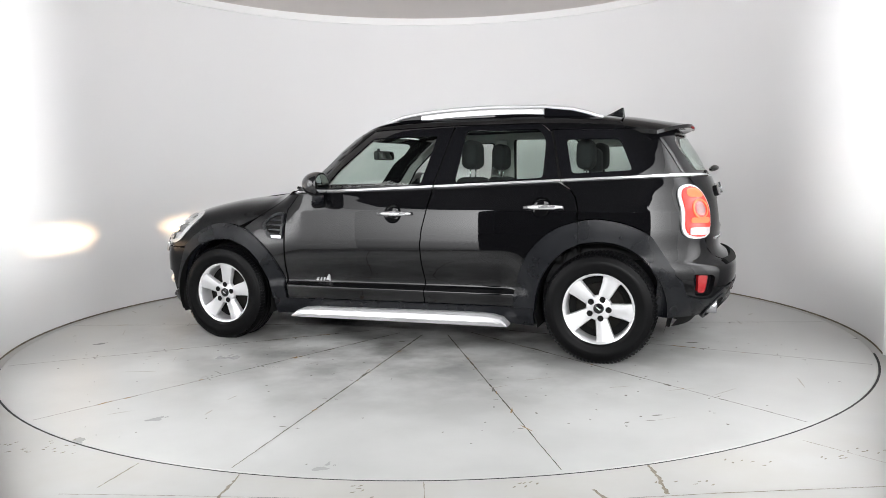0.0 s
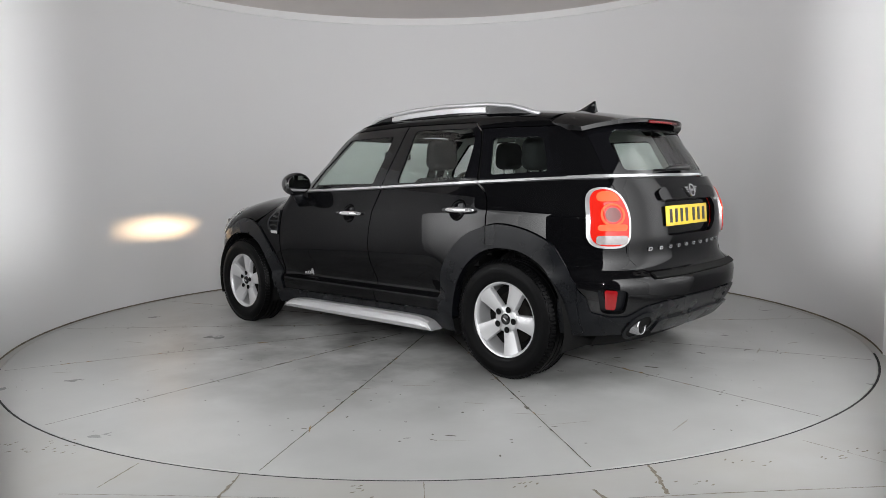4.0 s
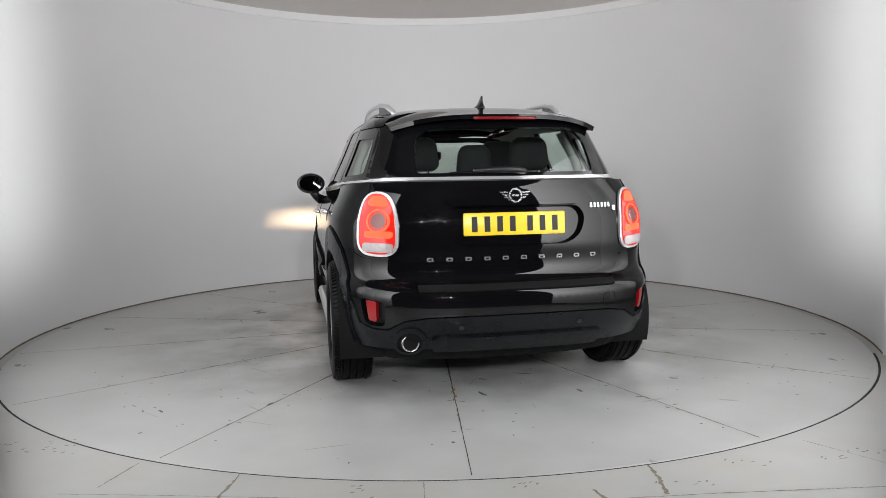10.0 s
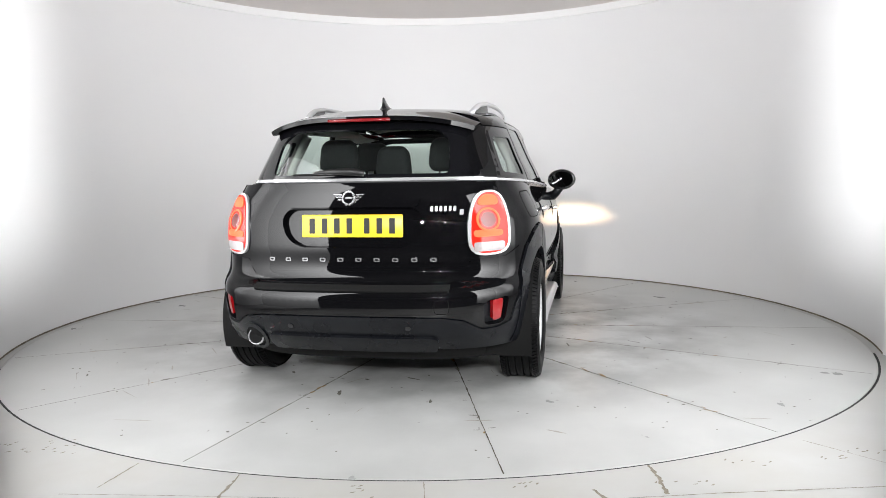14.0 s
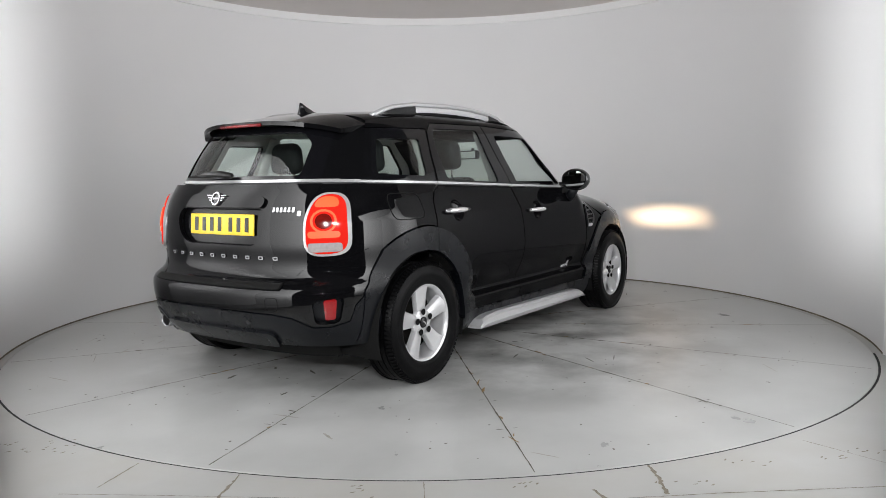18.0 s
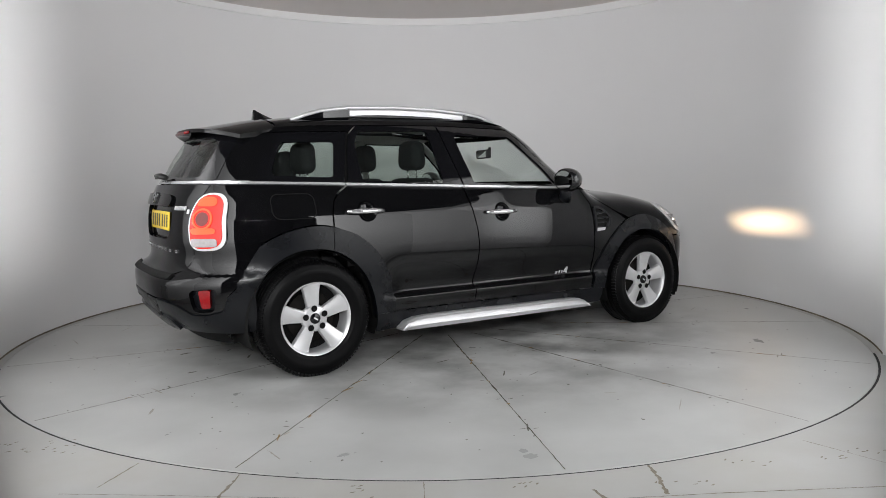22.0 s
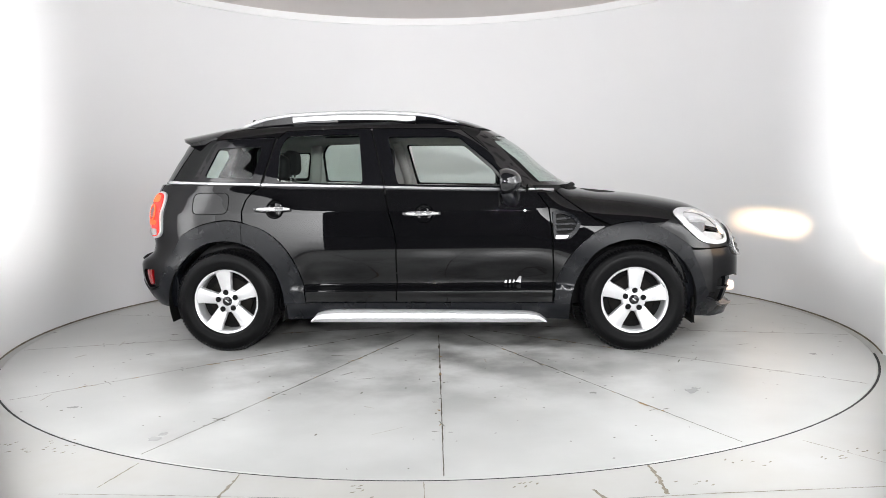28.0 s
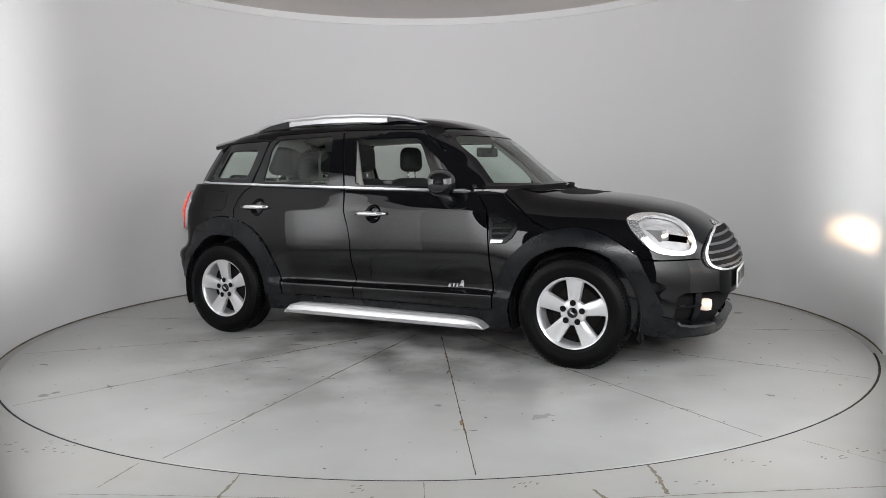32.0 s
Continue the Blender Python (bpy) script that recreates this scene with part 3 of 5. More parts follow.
ARCH_R_OUT = [(-0.30, 0.765), (-0.22, 0.81), (-0.12, 0.845), (0.01, 0.865), (0.13, 0.85), (0.27, 0.80), (0.39, 0.70), (0.47, 0.57), (0.51, 0.43), (0.525, 0.318)]
ARCH_R_IN = [(-0.36, 0.29), (-0.355, 0.42), (-0.33, 0.52), (-0.25, 0.64), (-0.13, 0.715), (0.0, 0.735), (0.13, 0.715), (0.25, 0.64), (0.335, 0.53), (0.38, 0.40), (0.395, 0.26), (0.40, 0.21)]
ARCH_F_OUT = [(2.16, 0.308), (2.18, 0.45), (2.25, 0.60), (2.38, 0.73), (2.49, 0.79), (2.66, 0.822), (2.80, 0.80), (2.93, 0.735), (3.03, 0.665)]
ARCH_F_IN = [(2.26, 0.21), (2.262, 0.30), (2.285, 0.41), (2.35, 0.55), (2.44, 0.65), (2.57, 0.705), (2.69, 0.715), (2.83, 0.68), (2.93, 0.605), (3.0, 0.49), (3.04, 0.36), (3.045, 0.28)]
ARCH_R_OUT, ARCH_R_IN, ARCH_F_OUT, ARCH_F_IN = (smooth_line(q, 4) for q in (ARCH_R_OUT, ARCH_R_IN, ARCH_F_OUT, ARCH_F_IN))

CREASE = (0.34, 0.36, 0.375, 0.386, 0.393, 0.40, 0.407, 0.414, 0.421, 0.429, 0.44, 0.455, 0.475, 0.495, 0.515, 0.54)
SHOULDER = (0.902, 0.909, 0.914, 0.919, 0.924, 0.929, 0.936, 0.944)
for s in (1, -1):
    DISH = lambda cx, cz: [(cx + 0.062 * math.cos(6.28319 * k / 28), cz + 0.062 * math.sin(6.28319 * k / 28)) for k in range(28)]
    fd = panel("front_door", [(1.132, 0.318), (2.148, 0.308), (2.152, 0.52), (2.137, 0.80), (2.122, 0.92), (2.05, 1.03)] + belt_run(2.0, 1.07, -0.012) + [(1.10, 0.90), (1.128, 0.80), (1.142, 0.70)], "side", lower, PAINT, car, s, h=0.02, holes=[DISH(1.325, 0.898)], rows=CREASE + SHOULDER)
    rd = panel("rear_door", [(x + 0.006, z) for x, z in ARCH_R_OUT[::-1] if x > 0.14] + [(0.132, 0.856), (0.130, 0.93), (0.15, 1.0), (0.19, 1.05)] + belt_run(0.25, 1.055, -0.012) + [(1.092, 0.90), (1.12, 0.80), (1.134, 0.70), (1.124, 0.318)], "side", lower, PAINT, car, s, h=0.02, holes=[DISH(0.345, 0.938)], rows=CREASE + SHOULDER)
    panel("rear_quarter", [(x, z + 0.008) for x, z in ARCH_R_OUT if x < 0.12] + [(0.122, 0.858), (0.12, 0.93), (0.14, 1.0), (0.18, 1.055)] + belt_run(0.235, -0.40, -0.012) + [(-0.45, 1.0), (-0.45, 0.785)], "side", lower, PAINT, car, s, h=0.02, rows=SHOULDER)
    panel("front_fender", [(x + 0.006 * (x < 2.4), z + 0.006) for x, z in ARCH_F_OUT if x < 2.485] + [(2.487, 0.798), (2.40, 0.86), (2.18, 1.022), (2.06, 1.026), (2.132, 0.925), (2.147, 0.80), (2.162, 0.52)], "side", lower, PAINT, car, s, h=0.02, rows=SHOULDER)
    panel("rear_arch_cladding", ARCH_R_OUT + [(0.40, 0.318)] + [q for q in ARCH_R_IN[::-1] if q[1] > 0.27 or q[0] < 0] + [(-0.44, 0.30), (-0.43, 0.565), (-0.40, 0.60)], "side", lower, CLAD, car, s, off=0.012, depth=0.06, label="dull grey plastic wheel arch cladding")
    panel("front_arch_cladding", ARCH_F_OUT + [(3.09, 0.54), (3.14, 0.43), (3.17, 0.34), (3.10, 0.27)] + [q for q in ARCH_F_IN[::-1] if q[1] > 0.29 or q[0] > 2.8] + [(2.262, 0.308)], "side", lower, CLAD, car, s, off=0.012, depth=0.06, label="dull grey plastic wheel arch cladding")
    panel("arch_joint", [(0.118, 0.728), (0.1235, 0.726), (0.1235, 0.85), (0.118, 0.852)], "side", lower, DARK, car, s, off=0.0128, depth=0.002, h=0.02)
    panel("sill", [(0.40, 0.20), (2.26, 0.19), (2.26, 0.302), (0.40, 0.312)], "side", lower, CLAD, car, s, off=-0.004, depth=0.04)
    # side glass and pillars
    panel("rear_side_glass", rounded([(0.345, 1.115), (0.345, 1.36), (0.39, 1.425), (0.885, 1.435), (0.925, 1.09)], 0.03), "side", upper, GLASS, car, s, off=-0.004, depth=0, label="green tinted rear door window")
    panel("rear_door_frame", [(0.255, 1.112), (0.30, 1.32), (0.325, 1.40), (0.385, 1.452), (0.955, 1.462), (1.055, 1.083)], "side", upper, FRIT, car, s, holes=[rounded([(0.35, 1.118), (0.35, 1.35), (0.395, 1.422), (0.88, 1.432), (0.92, 1.094)], 0.03)])
    if s > 0:
        panel("front_side_glass", rounded([(1.14, 1.085), (1.10, 1.405), (1.55, 1.395), (1.79, 1.19), (1.89, 1.06)], 0.02), "side", upper, GLASS, car, s, off=-0.004, depth=0, label="green tinted front door window, closed")
    panel("front_door_frame", [(1.067, 1.083), (0.967, 1.462), (1.56, 1.448), (1.82, 1.245), (2.0, 1.052)], "side", upper, FRIT, car, s, holes=[rounded([(1.15, 1.09), (1.075, 1.405), (1.55, 1.40), (1.785, 1.20), (1.885, 1.066)], 0.025)])
    panel("quarter_window_panel", [(-0.27, 1.128), (-0.13, 1.405), (0.31, 1.412), (0.235, 1.112)], "side", upper, FRIT, car, s, holes=[rounded([(-0.18, 1.155), (-0.095, 1.35), (0.225, 1.355), (0.175, 1.14)], 0.03)])
    panel("quarter_glass", rounded([(-0.185, 1.15), (-0.10, 1.355), (0.23, 1.36), (0.18, 1.135)], 0.03), "side", upper, GLASS, car, s, off=-0.006, depth=0, label="green tinted rear quarter window")
    panel("frame_lining", [(0.255, 1.112), (0.325, 1.40), (0.385, 1.47), (0.955, 1.475), (1.055, 1.083)], "side", upper, LINER, car, s, off=-0.03, depth=0, holes=[rounded([(0.335, 1.10), (0.335, 1.36), (0.385, 1.437), (0.895, 1.447), (0.935, 1.08)], 0.03)])
    panel("frame_lining", [(1.067, 1.083), (0.967, 1.475), (1.56, 1.458), (1.82, 1.255), (2.0, 1.052)], "side", upper, LINER, car, s, off=-0.03, depth=0, holes=[rounded([(1.135, 1.075), (1.06, 1.42), (1.555, 1.415), (1.80, 1.205), (1.905, 1.06)], 0.025)])
    panel("frame_lining", [(-0.27, 1.128), (-0.13, 1.43), (0.31, 1.44), (0.235, 1.112)], "side", upper, LINER, car, s, off=-0.03, depth=0, holes=[rounded([(-0.195, 1.145), (-0.105, 1.365), (0.24, 1.37), (0.19, 1.125)], 0.03)])
    # dark seals behind the gaps between the window panels
    panel("window_seal", [(0.20, 1.11), (0.285, 1.42), (0.335, 1.42), (0.30, 1.11)], "side", upper, DARK, car, s, off=-0.012, depth=0)
    panel("window_seal", [(1.02, 1.08), (0.92, 1.46), (1.01, 1.46), (1.10, 1.08)], "side", upper, DARK, car, s, off=-0.012, depth=0)
    panel("window_seal", [(125.5, 1.118), (121.5, 1.405), (126, 1.405), (130, 1.118)], "round", upper, DARK, car, s, off=-0.012, depth=0)
    panel("rear_shoulder", [(129, 0.72), (147.6, 0.72), (148.4, 1.108), (129.5, 1.108)], "round", lower, PAINT, car, s, off=-0.003, depth=0)
    panel("belt_strip", [(131.0, 1.110), (147.5, 1.114), (147.5, 1.129), (131.0, 1.126)], "round", upper, BRIGHT, car, s, off=0.006, depth=0.02, h=0.02, label="bright chrome strip")
    # roof side above the windows and windscreen pillar
    panel("cant_rail", [(-0.13, 1.412), (0.31, 1.419), (0.325, 1.41), (0.385, 1.459), (0.96, 1.469), (1.565, 1.455), (1.60, 1.475), (1.0, 1.505), (0.4, 1.50), (-0.08, 1.46)], "side", upper, PAINT, car, s, depth=0.01)
    panel("windscreen_pillar", [(1.565, 1.452), (1.825, 1.248), (2.005, 1.052), (2.13, 1.045), (1.93, 1.25), (1.67, 1.458), (1.60, 1.472)], "side", upper, PAINT, car, s, depth=0.01)
    panel("rear_pillar", [(127.8, 1.118), (123.6, 1.405), (143, 1.41), (147, 1.36), (145.5, 1.118)], "round", upper, PAINT, car, s)
    panel("cant_lining", [(-0.10, 1.39), (0.31, 1.40), (0.385, 1.43), (0.96, 1.44), (1.565, 1.43), (1.64, 1.455), (1.0, 1.525), (0.4, 1.52), (-0.05, 1.47)], "side", upper, LINER, car, s, off=-0.025, depth=0)
    # chrome strip at the foot of the windows
    for x0, x1 in ((-0.40, 0.236), (0.244, 1.056), (1.064, 2.044), (2.052, 2.176)):
        panel("belt_strip", belt_run(x0, x1, -0.0065) + belt_run(x1, x0, 0.0065), "side", upper, BRIGHT, car, s, off=0.006, depth=0.02, label="bright chrome strip")

# bonnet wraps down to the arches
edge_line = [(2.19, 1.03), (2.41, 0.865)] + [(x, z + 0.008) for x, z in ARCH_F_OUT if x > 2.49] + [(3.06, 0.652), (3.16, 0.644), (3.26, 0.646)]


def arch_angle(x, z):
    q = np.array([[x, z]])
    p, _ = cast(lower, *rays("side", q))
    return math.degrees(math.atan2(p[0, 1], z - 0.62))


half = [(x, arch_angle(x, z)) for x, z in edge_line]
LAMP_HOLE = [(3.014, 72), (3.026, 69), (3.06, 66.8), (3.12, 65.6), (3.19, 66.6), (3.248, 71), (3.285, 76.9), (3.297, 81.6), (3.275, 83.8), (3.22, 84.1), (3.15, 83), (3.09, 79.7), (3.042, 76)]
LAMP_RIM = [(2.948, 71), (2.967, 67.8), (3.02, 64.9), (3.11, 63.0), (3.195, 64.4), (3.252, 68.5), (3.293, 74.2), (3.317, 80.8), (3.312, 84.6), (3.275, 86), (3.21, 86.2), (3.138, 85.2), (3.085, 83.2), (3.02, 78.7), (2.972, 74.5)]
LAMP_HOLE, LAMP_RIM = smooth_line(LAMP_HOLE, 3, True), smooth_line(LAMP_RIM, 3, True)
panel("bonnet", half + [(3.345, 87.4), (3.354, 82), (3.360, 73), (3.366, 56), (3.378, 38), (3.388, 20), (3.392, 0), (3.388, -20), (3.378, -38), (3.366, -56), (3.360, -73), (3.354, -82), (3.345, -87.4)] + [(x, -a) for x, a in half[::-1]] + [(2.30, -45), (2.40, -25), (2.44, 0), (2.40, 25), (2.30, 45)], "arch", lower, PAINT, car, h=0.03,
      holes=[LAMP_HOLE, [(x, -a) for x, a in LAMP_HOLE]])
panel("nose", [(34, 0.645), (33, 0.70), (28, 0.77), (15, 0.80), (0, 0.805), (-15, 0.80), (-28, 0.77), (-33, 0.70), (-34, 0.645)], "nose", lower, PAINT, car, h=0.025, off=-0.004)
panel("roof", [(-0.085, -0.545), (0.4, -0.58), (1.0, -0.58), (1.5, -0.545), (1.67, -0.49), (1.765, -0.25), (1.79, 0), (1.765, 0.25), (1.67, 0.49), (1.5, 0.545), (1.0, 0.58), (0.4, 0.58), (-0.085, 0.545)], "top", upper, PAINT, car, h=0.03)
SCREEN = [(-0.74, 1.06), (-0.60, 1.40), (-0.50, 1.445), (0, 1.462), (0.50, 1.445), (0.60, 1.40), (0.74, 1.06), (0, 1.045)]
windscreen = panel("windscreen", SCREEN, "front", upper, GLASS, car, off=-0.003, depth=0, label="green tinted windscreen")
panel("windscreen_border", SCREEN, "front", upper, FRIT, windscreen, off=0.0005, depth=0, holes=[rounded([(-0.66, 1.085), (-0.525, 1.395), (-0.45, 1.412), (0.45, 1.412), (0.525, 1.395), (0.66, 1.085)], 0.03)])
panel("rear_window", rounded([(-0.55, 1.14), (-0.47, 1.39), (0.47, 1.39), (0.55, 1.14)], 0.03), "rear", upper, GLASS, car, off=-0.004, depth=0, label="tinted rear window")
panel("rear_window_border", rounded([(-0.565, 1.130), (-0.505, 1.42), (0.505, 1.42), (0.565, 1.130)], 0.03), "rear", upper, FRIT, car, off=0.003, holes=[rounded([(-0.47, 1.150), (-0.455, 1.32), (-0.385, 1.382), (0.385, 1.382), (0.455, 1.32), (0.47, 1.150)], 0.03)])
tail_edge = [(0.60, 1.11), (0.585, 0.74), (0.575, 0.69), (0.52, 0.63), (0.45, 0.602)]
RECESS = rounded([(0.33, 0.985), (0.37, 0.93), (0.345, 0.84), (0.27, 0.79), (-0.27, 0.79), (-0.345, 0.84), (-0.37, 0.93), (-0.33, 0.985)], 0.04)
tailgate = panel("tailgate", [(-y, z) for y, z in tail_edge] + tail_edge[::-1], "rear", lower, PAINT, car, h=0.022, depth=0.02, holes=[RECESS], rows=(0.618, 0.63, 0.642, 0.654, 0.666, 0.68, 0.695, 0.712))
panel("plate_recess", rounded([(0.34, 0.99), (0.375, 0.93), (0.35, 0.835), (0.275, 0.785), (-0.275, 0.785), (-0.35, 0.835), (-0.375, 0.93), (-0.34, 0.99)], 0.04), "rear", lower, PAINT, tailgate, off=-0.03, depth=0)
panel("tailgate_grip", rounded([(0.335, 0.987), (0.35, 1.03), (0.30, 1.052), (0.0, 1.062), (-0.30, 1.052), (-0.35, 1.03), (-0.335, 0.987)], 0.02), "rear", lower, PAINT, tailgate, off=0.016, depth=0.03, h=0.02)
for y in [0.43 - 0.0935 * k for k in range(10)]:
    outline = lambda w, h2: rounded([(y - w, 0.731 - h2), (y + w, 0.731 - h2), (y + w, 0.731 + h2), (y - w, 0.731 + h2)], 0.006, 3)
    panel("chrome_letter_bar", outline(0.0155, 0.0095), "rear", lower, DULL, tailgate, off=0.006, depth=0.006, h=0.02, holes=[outline(0.0095, 0.0045)])
for y, w, zc, h2 in [(-0.405 - 0.0215 * k, 0.0065, 0.978, 0.012) for k in range(6)] + [(-0.545, 0.009, 0.960, 0.013)]:
    panel("chrome_badge_bar", rounded([(y - w, zc - h2), (y + w, zc - h2), (y + w, zc + h2), (y - w, zc + h2)], 0.004, 2), "rear", lower, BRIGHT, tailgate, off=0.006, depth=0.006, h=0.02)
ring = lambda cx, cz, r, n=24: [(cx + r * math.cos(6.28319 * k / n), cz + r * math.sin(6.28319 * k / n)) for k in range(n)]
panel("emblem_ring", ring(0.004, 1.028, 0.034), "rear", lower, DULL, tailgate, off=0.03, depth=0.012, h=0.012, holes=[ring(0.004, 1.028, 0.026)])
panel("emblem_disc", ring(0.004, 1.028, 0.03), "rear", lower, FRIT, tailgate, off=0.024, depth=0.004, h=0.02)
for k, (w, zc) in enumerate(((0.078, 1.043), (0.066, 1.031), (0.054, 1.019))):
    for sg in (1, -1):
        panel("emblem_wing", [(0.004 + sg * 0.036, zc - 0.003), (0.004 + sg * w, zc), (0.004 + sg * w, zc + 0.005), (0.004 + sg * 0.036, zc + 0.004)], "rear", lower, DULL, tailgate, off=0.026, depth=0.004, h=0.03)
panel("emblem_bar", [(-0.014, 1.024), (0.022, 1.024), (0.022, 1.033), (-0.014, 1.033)], "rear", lower, DULL, tailgate, off=0.029, depth=0.004, h=0.03)

# number plates, with bars for the characters
YELLOW = material("yellow_plate", (0.80, 0.56, 0.02), 0.35, 0, 0.4, 30, 0.04)
WHITE = material("white_plate", (0.78, 0.78, 0.76), 0.35, 0, 0.4, 30, 0.03)
INK = material("black_plate_ink", (0.008, 0.008, 0.008), 0.4)


def plate(mat, x, z, tilt, label):
    ob = new("number_plate")
    ob.parent = car
    ob.matrix_basis = pose(x - CAR_X, 0, z, 0, tilt, 0)
    tagged(ob, label)
    bm = bmesh.new()
    box(bm, -0.004, 0.004, -0.262, 0.262, -0.056, 0.056, 0.006, 2)
    part("plate_board", bm, mat, ob)
    side = -1 if x < 0 else 1
    for y in (0.195, 0.130, 0.065, 0.0, -0.090, -0.155, -0.220):
        bm = bmesh.new()
        box(bm, side * 0.003, side * 0.0062, y + 0.012 - 0.0145, y + 0.012 + 0.0145, -0.038, 0.038, 0.0)
        part("character_bar", bm, INK, ob, smooth=False)
    return ob


plate(YELLOW, -0.655, 0.897, 4, "yellow number plate with dark bars")
plate(WHITE, 3.515, 0.49, 0, "white number plate with dark bars")

# rear bumper
bump_top = [(129, 0.785), (136, 0.735), (146.5, 0.725), (148.5, 0.68), (151.5, 0.625), (155, 0.596), (160, 0.59), (180, 0.588)]
bump_low = [(127.5, 0.57), (131, 0.565), (134.5, 0.50), (136, 0.42), (141, 0.395), (145.5, 0.395), (150.5, 0.445), (156, 0.462), (165, 0.467), (180, 0.467)]
mirror_line = lambda line: [(360 - a, z) for a, z in line[::-1]][1:]
POCKET = rounded([(137.2, 0.545), (145.5, 0.53), (144.8, 0.405), (138.5, 0.41)], 0.03, scale=(0.016, 1))
bumper = panel("rear_bumper", [(122, 0.765)] + bump_top + mirror_line(bump_top) + [(238, 0.765)] + (bump_low + mirror_line(bump_low))[::-1], "round", lower, PAINT, car, h=0.018, depth=0.03,
               holes=[POCKET, [(360 - a, z) for a, z in POCKET]], rows=(0.552, 0.56, 0.568, 0.577))
low_edge = [(127, 0.30), (131, 0.285), (150, 0.285), (180, 0.30)]
skirt = panel("rear_bumper_skirt", [(a, z - 0.005) for a, z in bump_low + mirror_line(bump_low)] + (low_edge + mirror_line(low_edge))[::-1], "round", lower, CLAD, car, off=0.006, depth=0.05, h=0.02, label="dull grey plastic lower bumper")
panel("diffuser", rounded([(-0.42, 0.285), (-0.44, 0.35), (-0.41, 0.365), (0.41, 0.365), (0.44, 0.35), (0.42, 0.285)], 0.015), "rear", lower, CLAD, skirt, off=0.022, depth=0.03, h=0.02)
panel("loading_edge", [(-0.50, 0.582), (0.50, 0.582), (0.50, 0.606), (-0.50, 0.606)], "rear", lower, DARK, bumper, off=0.012, depth=0.02, h=0.02)
panel("towing_cover", rounded([(-0.50, 0.477), (-0.43, 0.477), (-0.43, 0.545), (-0.50, 0.545)], 0.02), "rear", lower, DARK, bumper, off=0.0008, depth=0, h=0.02, holes=[rounded([(-0.4975, 0.4795), (-0.4325, 0.4795), (-0.4325, 0.5425), (-0.4975, 0.5425)], 0.018)])
REFLECT = material("red_reflector", (0.24, 0.004, 0.006), 0.15, 0, 0.6, 40, 0.12)
for s in (1, -1):
    panel("reflector_pocket", rounded([(136.8, 0.552), (146, 0.537), (145.3, 0.398), (138, 0.402)], 0.03, scale=(0.016, 1)), "round", lower, CLAD, bumper, s, off=-0.03, depth=0)
    panel("reflector", rounded([(139.2, 0.535), (142.6, 0.53), (142.2, 0.425), (139.6, 0.43)], 0.012, scale=(0.016, 1)), "round", lower, REFLECT, bumper, s, off=-0.006, depth=0.022, h=0.02, label="red plastic reflector")
    for a, z in ((131.5, 0.43), (164, 0.41)):
        panel("parking_sensor", [(a + math.cos(k * 0.7854) * 0.75, z + math.sin(k * 0.7854) * 0.011) for k in range(8)], "round", lower, TRIM, skirt, s, off=0.010, depth=0.008, h=0.02)

# exhaust
bm = bmesh.new()
lathe(bm, [(0.034, 0.05), (0.036, -0.10), (0.041, -0.105), (0.045, -0.095), (0.044, 0.06)], 32, "x", (-0.562 - CAR_X, 0.536, 0.325))
exhaust = part("exhaust_pipe", bm, DULL, car, "bright steel exhaust tip")
# flat black disc near the tip, standing for the shade inside the pipe
bm = bmesh.new()
lathe(bm, [(0.0, -0.096), (0.0375, -0.096)], 24, "x", (-0.562 - CAR_X, 0.536, 0.325))
part("exhaust_bore", bm, DARK, exhaust)
panel("exhaust_surround", ring(0.536, 0.335, 0.078), "rear", lower, CLAD, skirt, off=0.014, depth=0.04, h=0.02, holes=[ring(0.536, 0.330, 0.058)])
# flat black patch in place of the shaded hollow round the pipe
panel("exhaust_cutout", ring(0.536, 0.330, 0.060), "rear", lower, DARK, skirt, off=0.009, depth=0, h=0.02)

# front bumper
fb_top = [(60, 0.645), (48, 0.636), (34, 0.638), (20, 0.64), (0, 0.64)]
fb_low = [(54.5, 0.44), (47, 0.395), (44.8, 0.325), (41, 0.308), (40.2, 0.43), (38, 0.452), (25.7, 0.446), (22.5, 0.42), (0, 0.41)]
flip = lambda line: [(-a, z) for a, z in line[::-1]][1:]
GRILLE = rounded([(24.8, 0.760), (14, 0.797), (-14, 0.797), (-24.8, 0.760), (-30.6, 0.70), (-31.8, 0.645), (-30.4, 0.59), (-24, 0.562), (24, 0.562), (30.4, 0.59), (31.8, 0.645), (30.6, 0.70)], 0.04, scale=(0.016, 1))
front_bumper = panel("front_bumper", fb_top + flip(fb_top) + (fb_low + flip(fb_low))[::-1], "nose", lower, PAINT, car, h=0.025)
fs_top = [(54.2, 0.434), (46.5, 0.389), (44.3, 0.319), (40.6, 0.300), (39.4, 0.268), (36, 0.248), (24, 0.238), (0, 0.238)]
fs_low = [(53.5, 0.25), (47, 0.205), (37, 0.18), (24, 0.168), (0, 0.165)]
panel("front_bumper_skirt", fs_top + flip(fs_top) + (fs_low + flip(fs_low))[::-1], "nose", lower, CLAD, car, off=0.01, depth=0.05, h=0.025, label="dull grey plastic lower front bumper")
panel("front_intake", [(44, 0.42), (0, 0.43), (-44, 0.42), (-42, 0.27), (0, 0.27), (42, 0.27)], "nose", lower, DARK, car, off=-0.05, depth=0)
